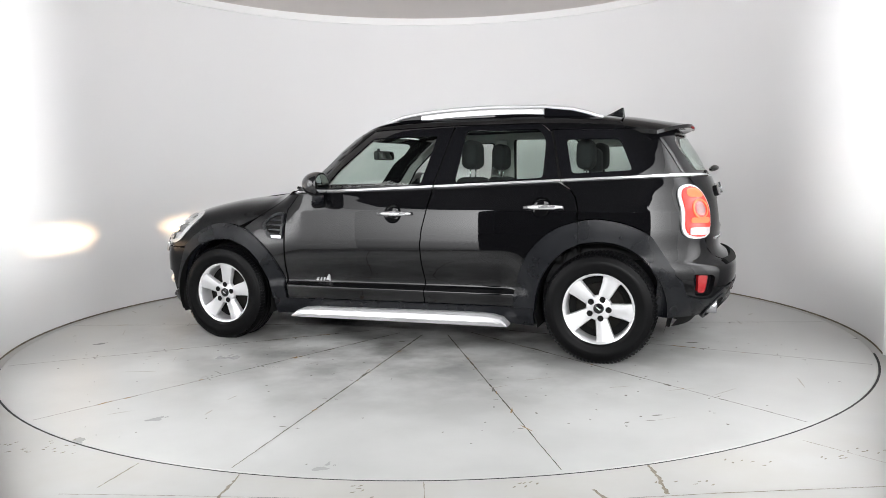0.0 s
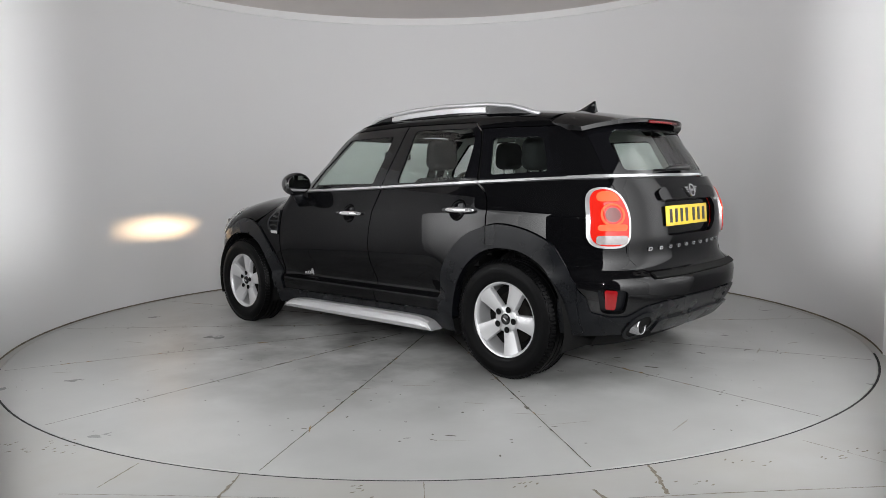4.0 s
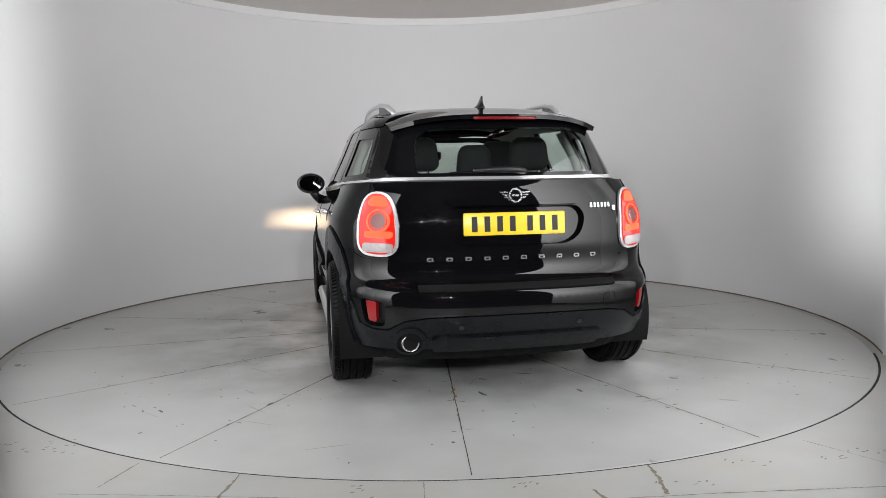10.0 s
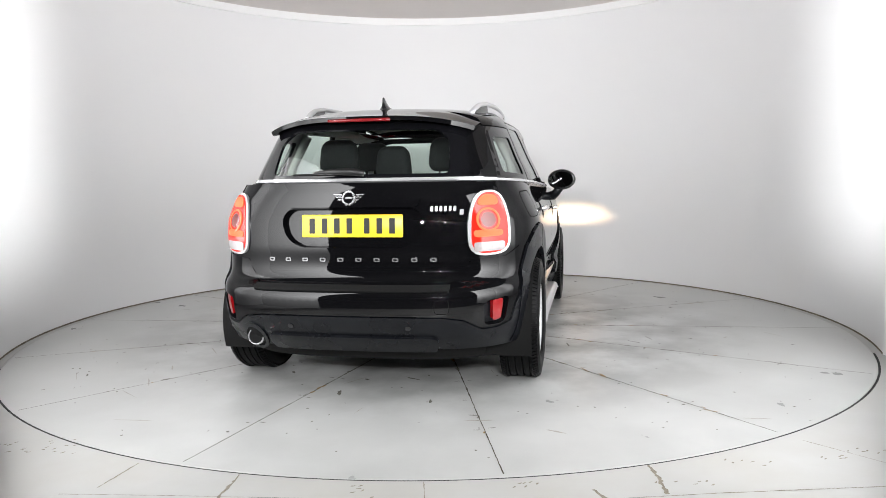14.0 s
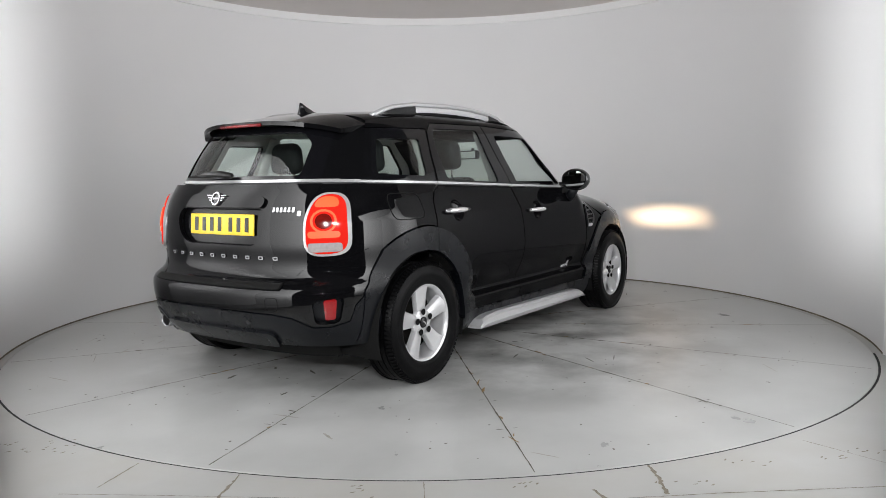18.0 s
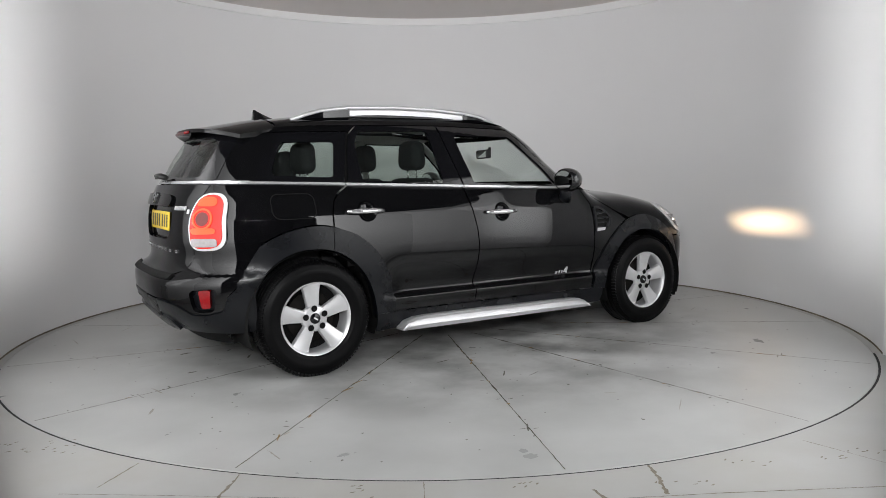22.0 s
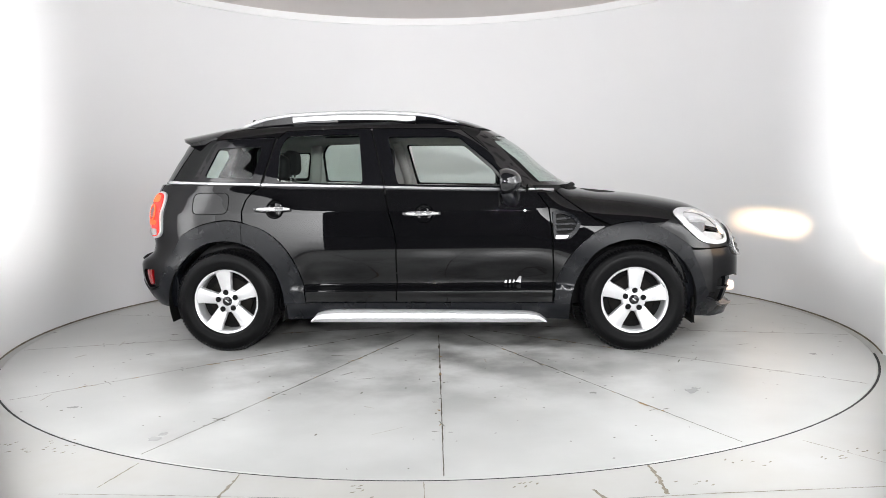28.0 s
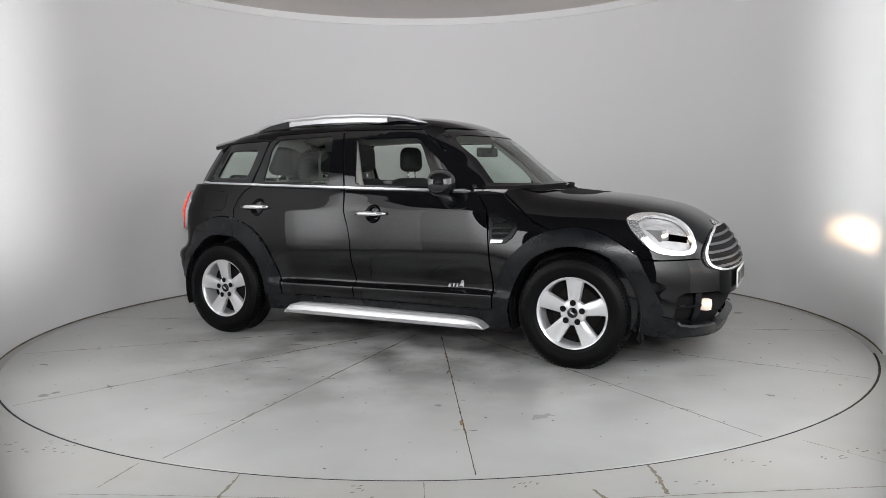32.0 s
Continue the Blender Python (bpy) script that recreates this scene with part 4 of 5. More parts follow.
for s in (1, -1):
    panel("intake_bar", [(40, 0.358), (40, 0.370), (31.5, 0.374), (31.5, 0.362)], "nose", lower, CLAD, front_bumper, s, off=-0.018, depth=0.02)
    panel("intake_lip", [(40, 0.285), (38.6, 0.262), (34, 0.250), (24, 0.245), (24, 0.253), (34, 0.259), (38, 0.270), (39.2, 0.288)], "nose", lower, GREYBAR, front_bumper, s, off=0.016, depth=0.012, h=0.02)
    panel("intake_partition", [(33.5, 0.262), (33.5, 0.44), (31.0, 0.44), (31.0, 0.262)], "nose", lower, CLAD, front_bumper, s, off=-0.03, depth=0.03)
    bm = bmesh.new()
    lathe(bm, [(0.0, 0.02), (0.030, 0.015), (0.036, 0.0), (0.036, -0.04)], 24, "x")
    ob = part("fog_lamp", bm, glow("fog_lamp_glow", (1.0, 0.82, 0.68), 0.25), car, "round lit fog lamp")
    ob.matrix_basis = pose(3.385 - CAR_X, s * 0.525, 0.368)
grille = panel("grille", GRILLE, "nose", lower, DARK, car, off=0.006, depth=0.02, h=0.025)
panel("grille_ring", GRILLE, "nose", lower, CHROME, grille, off=0.02, depth=0.03, h=0.02, holes=[[(a * 0.965, 0.68 + (z - 0.68) * 0.92) for a, z in GRILLE]])
for z, a in ((0.583, 27), (0.622, 29.5), (0.664, 29.5), (0.706, 28), (0.747, 23.5)):
    panel("grille_bar", [(a, z), (0, z), (-a, z), (-a, z + 0.012), (0, z + 0.012), (a, z + 0.012)], "nose", lower, GREYBAR, grille, off=0.016, depth=0.03, h=0.02)
for sg in (1, -1):
    panel("bonnet_emblem_wing", [(3.36, sg * 0.02), (3.36, sg * 0.075), (3.345, sg * 0.08), (3.335, sg * 0.02)], "top", lower, CHROME, car, off=0.005, depth=0.005, h=0.02)
panel("bonnet_emblem", [(3.346 + 0.022 * math.cos(k * 0.5236), 0.027 * math.sin(k * 0.5236)) for k in range(12)], "top", lower, CHROME, car, off=0.006, depth=0.006, h=0.02)

# headlamps
BEAM = glow("headlamp_bulb", (1.0, 0.68, 0.40), 17000)
HOUSING = material("dark_lamp_housing", (0.16, 0.16, 0.16), 0.6, 0, 0, 30, 0.2)
LENS = pane_material("clear_lamp_lens", (0.97, 0.97, 0.97), 0.0)
BOWL = material("headlamp_reflector", (0.46, 0.46, 0.47), 0.35, 0.25, 0, 25, 0.25)
for s in (1, -1):
    lamp_ring = panel("headlamp_ring", LAMP_RIM, "arch", lower, CHROME, car, s, off=0.008, depth=0.02, h=0.02, holes=[LAMP_HOLE], label="bright chrome headlamp ring")
    panel("headlamp_lens", LAMP_HOLE, "arch", lower, LENS, lamp_ring, s, off=0.012, depth=0, h=0.03)
    panel("headlamp_reflector", [(3.13 + (x - 3.13) * 1.04, 74 + (a - 74) * 1.04) for x, a in LAMP_HOLE], "arch", lower, BOWL, lamp_ring, s, off=-0.018, depth=0, h=0.02, holes=[[(3.145, 75.0), (3.283, 75.0), (3.283, 79.0), (3.145, 79.0)]])
    panel("headlamp_shade", [(3.045, 71.5), (3.12, 69.5), (3.20, 71), (3.20, 73), (3.12, 71.8), (3.06, 73.5)], "arch", lower, SATIN, lamp_ring, s, off=-0.006, depth=0.01, h=0.02)
    aim = Matrix.Translation((3.155 - CAR_X, s * 0.655, 0.775)) @ Matrix.Rotation(radians(s * 8), 4, "Z") @ Matrix.Rotation(radians(4.0), 4, "Y")
    d0, hw, hh = -0.14, 0.054, 0.0095
    rim4 = ((-0.064, -0.03), (0.064, -0.03), (0.064, 0.03), (-0.064, 0.03))
    slot = ((-hw, -hh), (hw, -hh), (hw, hh), (-hw, hh))
    bm = bmesh.new()
    back, front = ([bm.verts.new((d, y, z)) for y, z in rim4] for d in (d0, 0))
    slit = [bm.verts.new((0, y, z)) for y, z in slot]
    bm.faces.new(back)
    for k in range(4):
        bm.faces.new((back[k], back[(k + 1) % 4], front[(k + 1) % 4], front[k]))
        bm.faces.new((front[k], front[(k + 1) % 4], slit[(k + 1) % 4], slit[k]))
    ob = part("projector", bm, HOUSING, lamp_ring, smooth=False)
    ob.matrix_basis = aim
    bm = bmesh.new()
    front, slit = ([bm.verts.new((0.004, y, z)) for y, z in q] for q in (rim4, slot))
    for k in range(4):
        bm.faces.new((front[k], front[(k + 1) % 4], slit[(k + 1) % 4], slit[k]))
    ob = part("projector_face", bm, BOWL, lamp_ring, smooth=False)
    ob.matrix_basis = aim
    bm = bmesh.new()
    bm.faces.new([bm.verts.new((d0 + 0.006, y, z)) for y, z in ((-0.038, -0.008), (0.038, -0.008), (0.038, 0.008), (-0.038, 0.008))])
    ob = part("bulb", bm, BEAM, lamp_ring, smooth=False)
    ob.matrix_basis = aim
# lamps at the rear
RED = glow("red_lamp_glass", (0.52, 0.014, 0.008), 0.55)
RED.node_tree.nodes["Principled BSDF"].inputs["Roughness"].default_value = 0.08
AMBER = glow("lit_lamp_glass", (0.92, 0.085, 0.018), 0.78)
DIMRED = material("dark_red_lens", (0.14, 0.006, 0.004), 0.12, 0, 0.5, 40, 0.3)
REVERSE = material("clear_reversing_lens", (0.34, 0.31, 0.31), 0.15, 0, 1.0, 60, 0.2)
for s in (1, -1):
    lamp = panel("tail_lamp", rounded([(136.3, 1.045), (136.0, 0.765), (146.8, 0.755), (147.0, 0.93), (143.8, 1.05)], 0.07, scale=(0.016, 1)), "round", lower, RED, car, s, off=0.018, depth=0.03, h=0.02, label="glowing red tail lamp")
    panel("tail_lamp_ring", rounded([(135.1, 1.056), (134.9, 0.752), (147.6, 0.743), (147.8, 0.938), (144.2, 1.063)], 0.08, scale=(0.016, 1)), "round", lower, SATIN, lamp, s, off=0.012, depth=0.03, h=0.02, label="silver lamp surround")
    panel("brake_lamp", rounded([(138.5, 1.035), (138.0, 0.985), (145.2, 0.985), (143.2, 1.037)], 0.03, scale=(0.016, 1)), "round", lower, AMBER, lamp, s, off=0.021, depth=0.004, h=0.02)
    panel("lamp_glow", rounded([(138.0, 0.872), (138.0, 0.84), (146.2, 0.835), (146.5, 0.87)], 0.02, scale=(0.016, 1)), "round", lower, AMBER, lamp, s, off=0.021, depth=0.004, h=0.02)
    rr = lambda k2: [(142.2 + 3.4 * k2 * math.cos(k * 0.3491), 0.918 + 0.056 * k2 * math.sin(k * 0.3491)) for k in range(18)]
    panel("round_lamp", rr(1.0), "round", lower, AMBER, lamp, s, off=0.024, depth=0.006, h=0.02, holes=[rr(0.82)])
    panel("round_lamp_bowl", rr(0.83), "round", lower, RED, lamp, s, off=0.0215, depth=0.002, h=0.02, holes=[rr(0.62)])
    panel("round_lamp_eye", rr(0.63), "round", lower, DIMRED, lamp, s, off=0.0225, depth=0.003, h=0.02)
    panel("reversing_lamp", rounded([(137.6, 0.815), (137.5, 0.772), (146.2, 0.768), (146.4, 0.812)], 0.015, scale=(0.016, 1)), "round", lower, REVERSE, lamp, s, off=0.023, depth=0.006, h=0.02)

# spoiler over the rear window
bm = bmesh.new()
NU, NV = 36, 8
top_rows, low_rows = [], []
for i in range(NU + 1):
    y = -0.57 + 1.14 * i / NU
    x_end = -0.505 + 0.20 * abs(y / 0.57) ** 2.6
    tr, lr = [], []
    for j in range(NV + 1):
        x = -0.093 + (x_end + 0.093) * j / NV
        z = float(ROOF(x)) - 0.085 * (abs(y) / 0.57) ** 3.2 + 0.002
        tr.append(bm.verts.new((x - CAR_X, y, z)))
        lr.append(bm.verts.new((x - CAR_X, y * 0.985, z - 0.022 - 0.02 * (1 - j / NV))))
    top_rows.append(tr)
    low_rows.append(lr)
for i in range(NU):
    for j in range(NV):
        bm.faces.new((top_rows[i][j], top_rows[i + 1][j], top_rows[i + 1][j + 1], top_rows[i][j + 1]))
        bm.faces.new((low_rows[i][j], low_rows[i][j + 1], low_rows[i + 1][j + 1], low_rows[i + 1][j]))
    bm.faces.new((top_rows[i][NV], top_rows[i + 1][NV], low_rows[i + 1][NV], low_rows[i][NV]))
for i in (0, NU):
    for j in range(NV):
        bm.faces.new((top_rows[i][j], top_rows[i][j + 1], low_rows[i][j + 1], low_rows[i][j]))
bmesh.ops.recalc_face_normals(bm, faces=bm.faces)
spoiler = part("spoiler", bm, PAINT, car)
spoiler.data.set_sharp_from_angle(angle=radians(35))
bm = bmesh.new()
tube(bm, [(-0.508 + 0.20 * abs(y / 0.6) ** 2.6 - CAR_X + 0.002, y, 1.427) for y in (-0.165, -0.08, 0, 0.08, 0.165)], 0.0085, 8)
part("high_brake_light", bm, material("dark_red_plastic", (0.16, 0.006, 0.008), 0.2), spoiler, "long red brake light")

# fin aerial
bm = bmesh.new()
fin_rows = []
for zf, xf, xb, hw in ((0.0, 0.13, -0.055, 0.034), (0.012, 0.115, -0.055, 0.030), (0.028, 0.06, -0.053, 0.014), (0.05, 0.012, -0.05, 0.009), (0.068, -0.022, -0.047, 0.006), (0.074, -0.032, -0.045, 0.003)):
    fin_rows.append([bm.verts.new((xf + (xb - xf) * t - CAR_X, sg * hw * math.sin(math.pi * min(1, 0.12 + t * 0.8)) ** 0.6, 1.514 + zf)) for t, sg in [(k / 8, 1) for k in range(9)] + [(k / 8, -1) for k in range(8, -1, -1)]])
for a, b2 in zip(fin_rows, fin_rows[1:]):
    for k in range(18):
        bm.faces.new((a[k], a[(k + 1) % 18], b2[(k + 1) % 18], b2[k]))
bm.faces.new(fin_rows[-1])
bmesh.ops.recalc_face_normals(bm, faces=bm.faces)
part("roof_aerial", bm, material("gloss_black_fin", (0.006, 0.006, 0.007), 0.2, 0, 0.5), car, "black shark fin aerial")

# rear wiper
bm = bmesh.new()
tube(bm, [(-0.625 - CAR_X, -0.06, 1.155), (-0.642 - CAR_X, 0.0, 1.165), (-0.640 - CAR_X, 0.10, 1.166), (-0.627 - CAR_X, 0.20, 1.16)], [0.022, 0.027, 0.022, 0.010], 10, 0.7)
wiper = part("rear_wiper", bm, material("black_wiper", (0.01, 0.01, 0.01), 0.4), car, "black rear wiper")
bm = bmesh.new()
tube(bm, [(-0.628 - CAR_X, 0.02, 1.152), (-0.612 - CAR_X, 0.32, 1.152)], 0.006, 6)
part("wiper_blade", bm, RUBBER, wiper)

# roof rails
for s in (1, -1):
    line = [(0.03, 1.488), (0.115, 1.522), (0.21, 1.549), (0.39, 1.572), (0.74, 1.583), (1.0, 1.579), (1.245, 1.564), (1.385, 1.545), (1.48, 1.518), (1.54, 1.490)]
    bm = bmesh.new()
    tube(bm, [(x - CAR_X, s * (0.535 - 0.05 * abs((x - 0.8) / 0.8) ** 2.5), z) for x, z in line], 0.0165, 12, 0.85)
    rail = part("roof_rail", bm, SATIN, car, "satin silver roof rail")
    for x0, x1, mat2, up, down in ((0.06, 0.395, FRIT, 0.008, 0.07), (0.40, 1.245, SATIN, 0.021, 0.050), (1.25, 1.525, FRIT, 0.008, 0.07), (0.397, 1.248, PAINT, 0.051, 0.11)):
        bm = bmesh.new()
        zs = spline([p[0] for p in line], [p[1] for p in line])
        rows = []
        for k in range(9):
            x = x0 + (x1 - x0) * k / 8
            yy = 0.535 - 0.05 * abs((x - 0.8) / 0.8) ** 2.5
            top, low = float(zs(x)) - up, max(1.468, float(zs(x)) - down)
            rows.append([bm.verts.new((x - CAR_X, s * (yy + w), z)) for w, z in ((-0.012, low), (0.012, low), (0.010, top), (-0.010, top))])
        for p, q in zip(rows, rows[1:]):
            for k in range(4):
                bm.faces.new((p[k], p[(k + 1) % 4], q[(k + 1) % 4], q[k]))
        bm.faces.new(rows[0])
        bm.faces.new(rows[-1][::-1])
        bmesh.ops.recalc_face_normals(bm, faces=bm.faces)
        part("rail_infill" if mat2 is SATIN else "rail_foot", bm, mat2, rail, smooth=False)

# door handles, vents, mirrors, steps
for s in (1, -1):
    for xh, zh in ((0.325, 0.94), (1.305, 0.90)):
        q = np.array([[xh + 0.02 + r * 0.062 * math.cos(6.28319 * k / 28), zh - 0.002 + r * 0.062 * math.sin(6.28319 * k / 28)] for r in (1.0, 0.9, 0.75, 0.5, 0.25, 0.02) for k in range(28)])
        p, n = cast(lower, *rays("side", q, s))
        deep = np.repeat([0.003, 0.014, 0.024, 0.032, 0.035, 0.036], 28)
        p[:, 1] -= s * deep
        mesh_part("handle_dish", [(v[0] - CAR_X, v[1], v[2]) for v in p], [(i * 28 + k, i * 28 + (k + 1) % 28, (i + 1) * 28 + (k + 1) % 28, (i + 1) * 28 + k) for i in range(5) for k in range(28)], PAINT, car)
        p, n = cast(lower, *rays("side", np.array([[xh - 0.115, zh], [xh - 0.06, zh + 0.001], [xh, zh + 0.001], [xh + 0.06, zh + 0.001], [xh + 0.125, zh]]), s))
        out = [0.012, 0.030, 0.036, 0.030, 0.012]
        bm = bmesh.new()
        tube(bm, [(q[0] - CAR_X, q[1] + s * o, q[2]) for q, o in zip(p, out)], [0.010, 0.015, 0.0165, 0.015, 0.010], 12, 0.95)
        part("door_handle", bm, CHROME, car, "chrome door handle")
    vent = panel("side_vent", rounded([(2.145, 0.905), (2.22, 0.90), (2.29, 0.87), (2.335, 0.82), (2.30, 0.76), (2.25, 0.722), (2.158, 0.72)], 0.025), "side", lower, CLAD, car, s, off=0.010, depth=0.012, h=0.015, holes=[rounded([(2.168, 0.885), (2.22, 0.88), (2.275, 0.855), (2.308, 0.82), (2.285, 0.78), (2.25, 0.757), (2.172, 0.757)], 0.018)])
    panel("vent_back", rounded([(2.165, 0.89), (2.22, 0.885), (2.28, 0.86), (2.312, 0.82), (2.288, 0.775), (2.25, 0.752), (2.168, 0.752)], 0.018), "side", lower, DARK, vent, s, off=0.001, depth=0, h=0.03)
    for zc, x1 in ((0.852, 2.265), (0.818, 2.30), (0.785, 2.275)):
        panel("vent_slat", [(2.172, zc - 0.006), (x1, zc - 0.004), (x1, zc + 0.006), (2.172, zc + 0.006)], "side", lower, CLAD, vent, s, off=0.009, depth=0.008, h=0.02)
    panel("vent_tag", [(2.165, 0.727), (2.238, 0.729), (2.248, 0.748), (2.168, 0.749)], "side", lower, SATIN, vent, s, off=0.014, depth=0.004, h=0.02)
    turn = (lambda q: q) if s < 0 else (lambda q: [(3.78 - x, z) for x, z in q])
    for x, w, z0, z1 in ((1.845, 0.016, 0.433, 0.452), (1.873, 0.010, 0.433, 0.456), (1.897, 0.010, 0.433, 0.456)):
        panel("badge_bar", turn([(x - w / 2, z0), (x + w / 2, z0), (x + w / 2 + 0.006, z1), (x - w / 2 + 0.006, z1)]), "side", lower, BRIGHT, car, s, off=0.005, depth=0.005, h=0.02)
    panel("badge_shape", turn([(1.912, 0.441), (1.938, 0.441), (1.938, 0.433), (1.947, 0.433), (1.949, 0.478), (1.938, 0.480)]), "side", lower, BRIGHT, car, s, off=0.005, depth=0.005, h=0.02)
    # mirror: a rounded shell on a short foot, the glass facing back
    bm = bmesh.new()
    bmesh.ops.create_uvsphere(bm, u_segments=28, v_segments=18, radius=1.0)
    for v in bm.verts:
        x, y, z = v.co
        k = 0.78 if x < 0 else 1.0
        v.co = (max(x, -0.42) * 0.105 * k + (0.0), y * 0.112 * (1 - 0.12 * max(0, x)), z * 0.083)
    mirror = part("door_mirror", bm, material("gloss_black_shell", (0.006, 0.006, 0.007), 0.12, 0, 0.8), car, "gloss black door mirror")
    mirror.matrix_basis = pose(1.845 - CAR_X, s * 0.925, 1.098, 0, 0, s * 1)
    bm = bmesh.new()
    bmesh.ops.create_circle(bm, cap_ends=True, segments=28, radius=1.0)
    bmesh.ops.transform(bm, matrix=Matrix.Translation((-0.0362, s * 0.002, 0)) @ Matrix.Rotation(radians(90), 4, "Y") @ Matrix.Diagonal((0.064, 0.09, 1, 1)), verts=bm.verts)
    ob = part("mirror_glass", bm, MIRROR, mirror, smooth=False)
    bm = bmesh.new()
    tube(bm, [(0.0, -s * 0.01, -0.06), (0.025, -s * 0.045, -0.105), (0.04, -s * 0.085, -0.135)], [0.036, 0.040, 0.050], 16, 0.8)
    part("mirror_foot", bm, CLAD, mirror)
    # step bar
    bm = bmesh.new()
    xs = [0.565, 0.60, 0.66, 0.74, 0.9, 1.34, 1.75, 1.95, 2.02, 2.07, 2.11]
    tops = [0.205, 0.245, 0.262, 0.268, 0.268, 0.262, 0.256, 0.252, 0.246, 0.228, 0.192]
    rows = []
    for x, zt in zip(xs, tops):
        zb = 0.192 - 0.008 * (x - 0.565) / 1.5
        y0 = 0.845
        rows.append([bm.verts.new((x - CAR_X, s * y, z)) for y, z in ((y0 - 0.06, zb), (y0 + 0.028, zb), (y0 + 0.042, zb + (zt - zb) * 0.35), (y0 + 0.036, zb + (zt - zb) * 0.5), (y0 + 0.034, zb + (zt - zb) * 0.8), (y0 + 0.015, zt), (y0 - 0.06, zt))])
    for p, q in zip(rows, rows[1:]):
        for k in range(7):
            bm.faces.new((p[k], p[(k + 1) % 7], q[(k + 1) % 7], q[k]))
    bm.faces.new(rows[0])
    bm.faces.new(rows[-1][::-1])
    bmesh.ops.recalc_face_normals(bm, faces=bm.faces)
    step = part("step_bar", bm, SATIN, car, "satin silver step bar along the sill")
    step.data.set_sharp_from_angle(angle=radians(25))
    # mud flap in front of the front wheel arch's end
    bm = bmesh.new()
    box(bm, 3.045 - CAR_X, 3.06 - CAR_X, s * 0.66, s * 0.83, 0.17, 0.34, 0.004, 1)
    part("air_deflector", bm, DARK, car)
panel("fuel_flap_gap", rounded([(-0.222, 0.908), (0.032, 0.908), (0.032, 1.052), (-0.222, 1.052)], 0.05), "side", lower, DARK, car, -1, off=0.0012, depth=0, h=0.02, holes=[rounded([(-0.217, 0.913), (0.027, 0.913), (0.027, 1.047), (-0.217, 1.047)], 0.047)])
panel("tailgate_strip", [(-0.62, 1.115), (0.62, 1.115), (0.62, 1.130), (-0.62, 1.130)], "rear", upper, BRIGHT, car, off=0.006, depth=0.02, h=0.02, label="bright chrome strip")
# windscreen wipers and scuttle
panel("scuttle", [(-0.70, 1.035), (-0.3, 1.03), (0.3, 1.03), (0.70, 1.035), (0.70, 1.068), (0, 1.06), (-0.70, 1.068)], "front", upper, DARK, car, off=0.002, depth=0.02)
for y0, y1 in ((-0.55, 0.0), (0.0, 0.55)):
    q = np.array([[y0 + (y1 - y0) * k / 6, 1.055 + 0.012 * k / 6] for k in range(7)])
    p, n = cast(upper, *rays("front", q))
    bm = bmesh.new()
    tube(bm, [(v[0] + 0.025 - CAR_X, v[1], v[2] + 0.005) for v in p], 0.010, 6)
    part("windscreen_wiper", bm, DARK, car)

# wheels


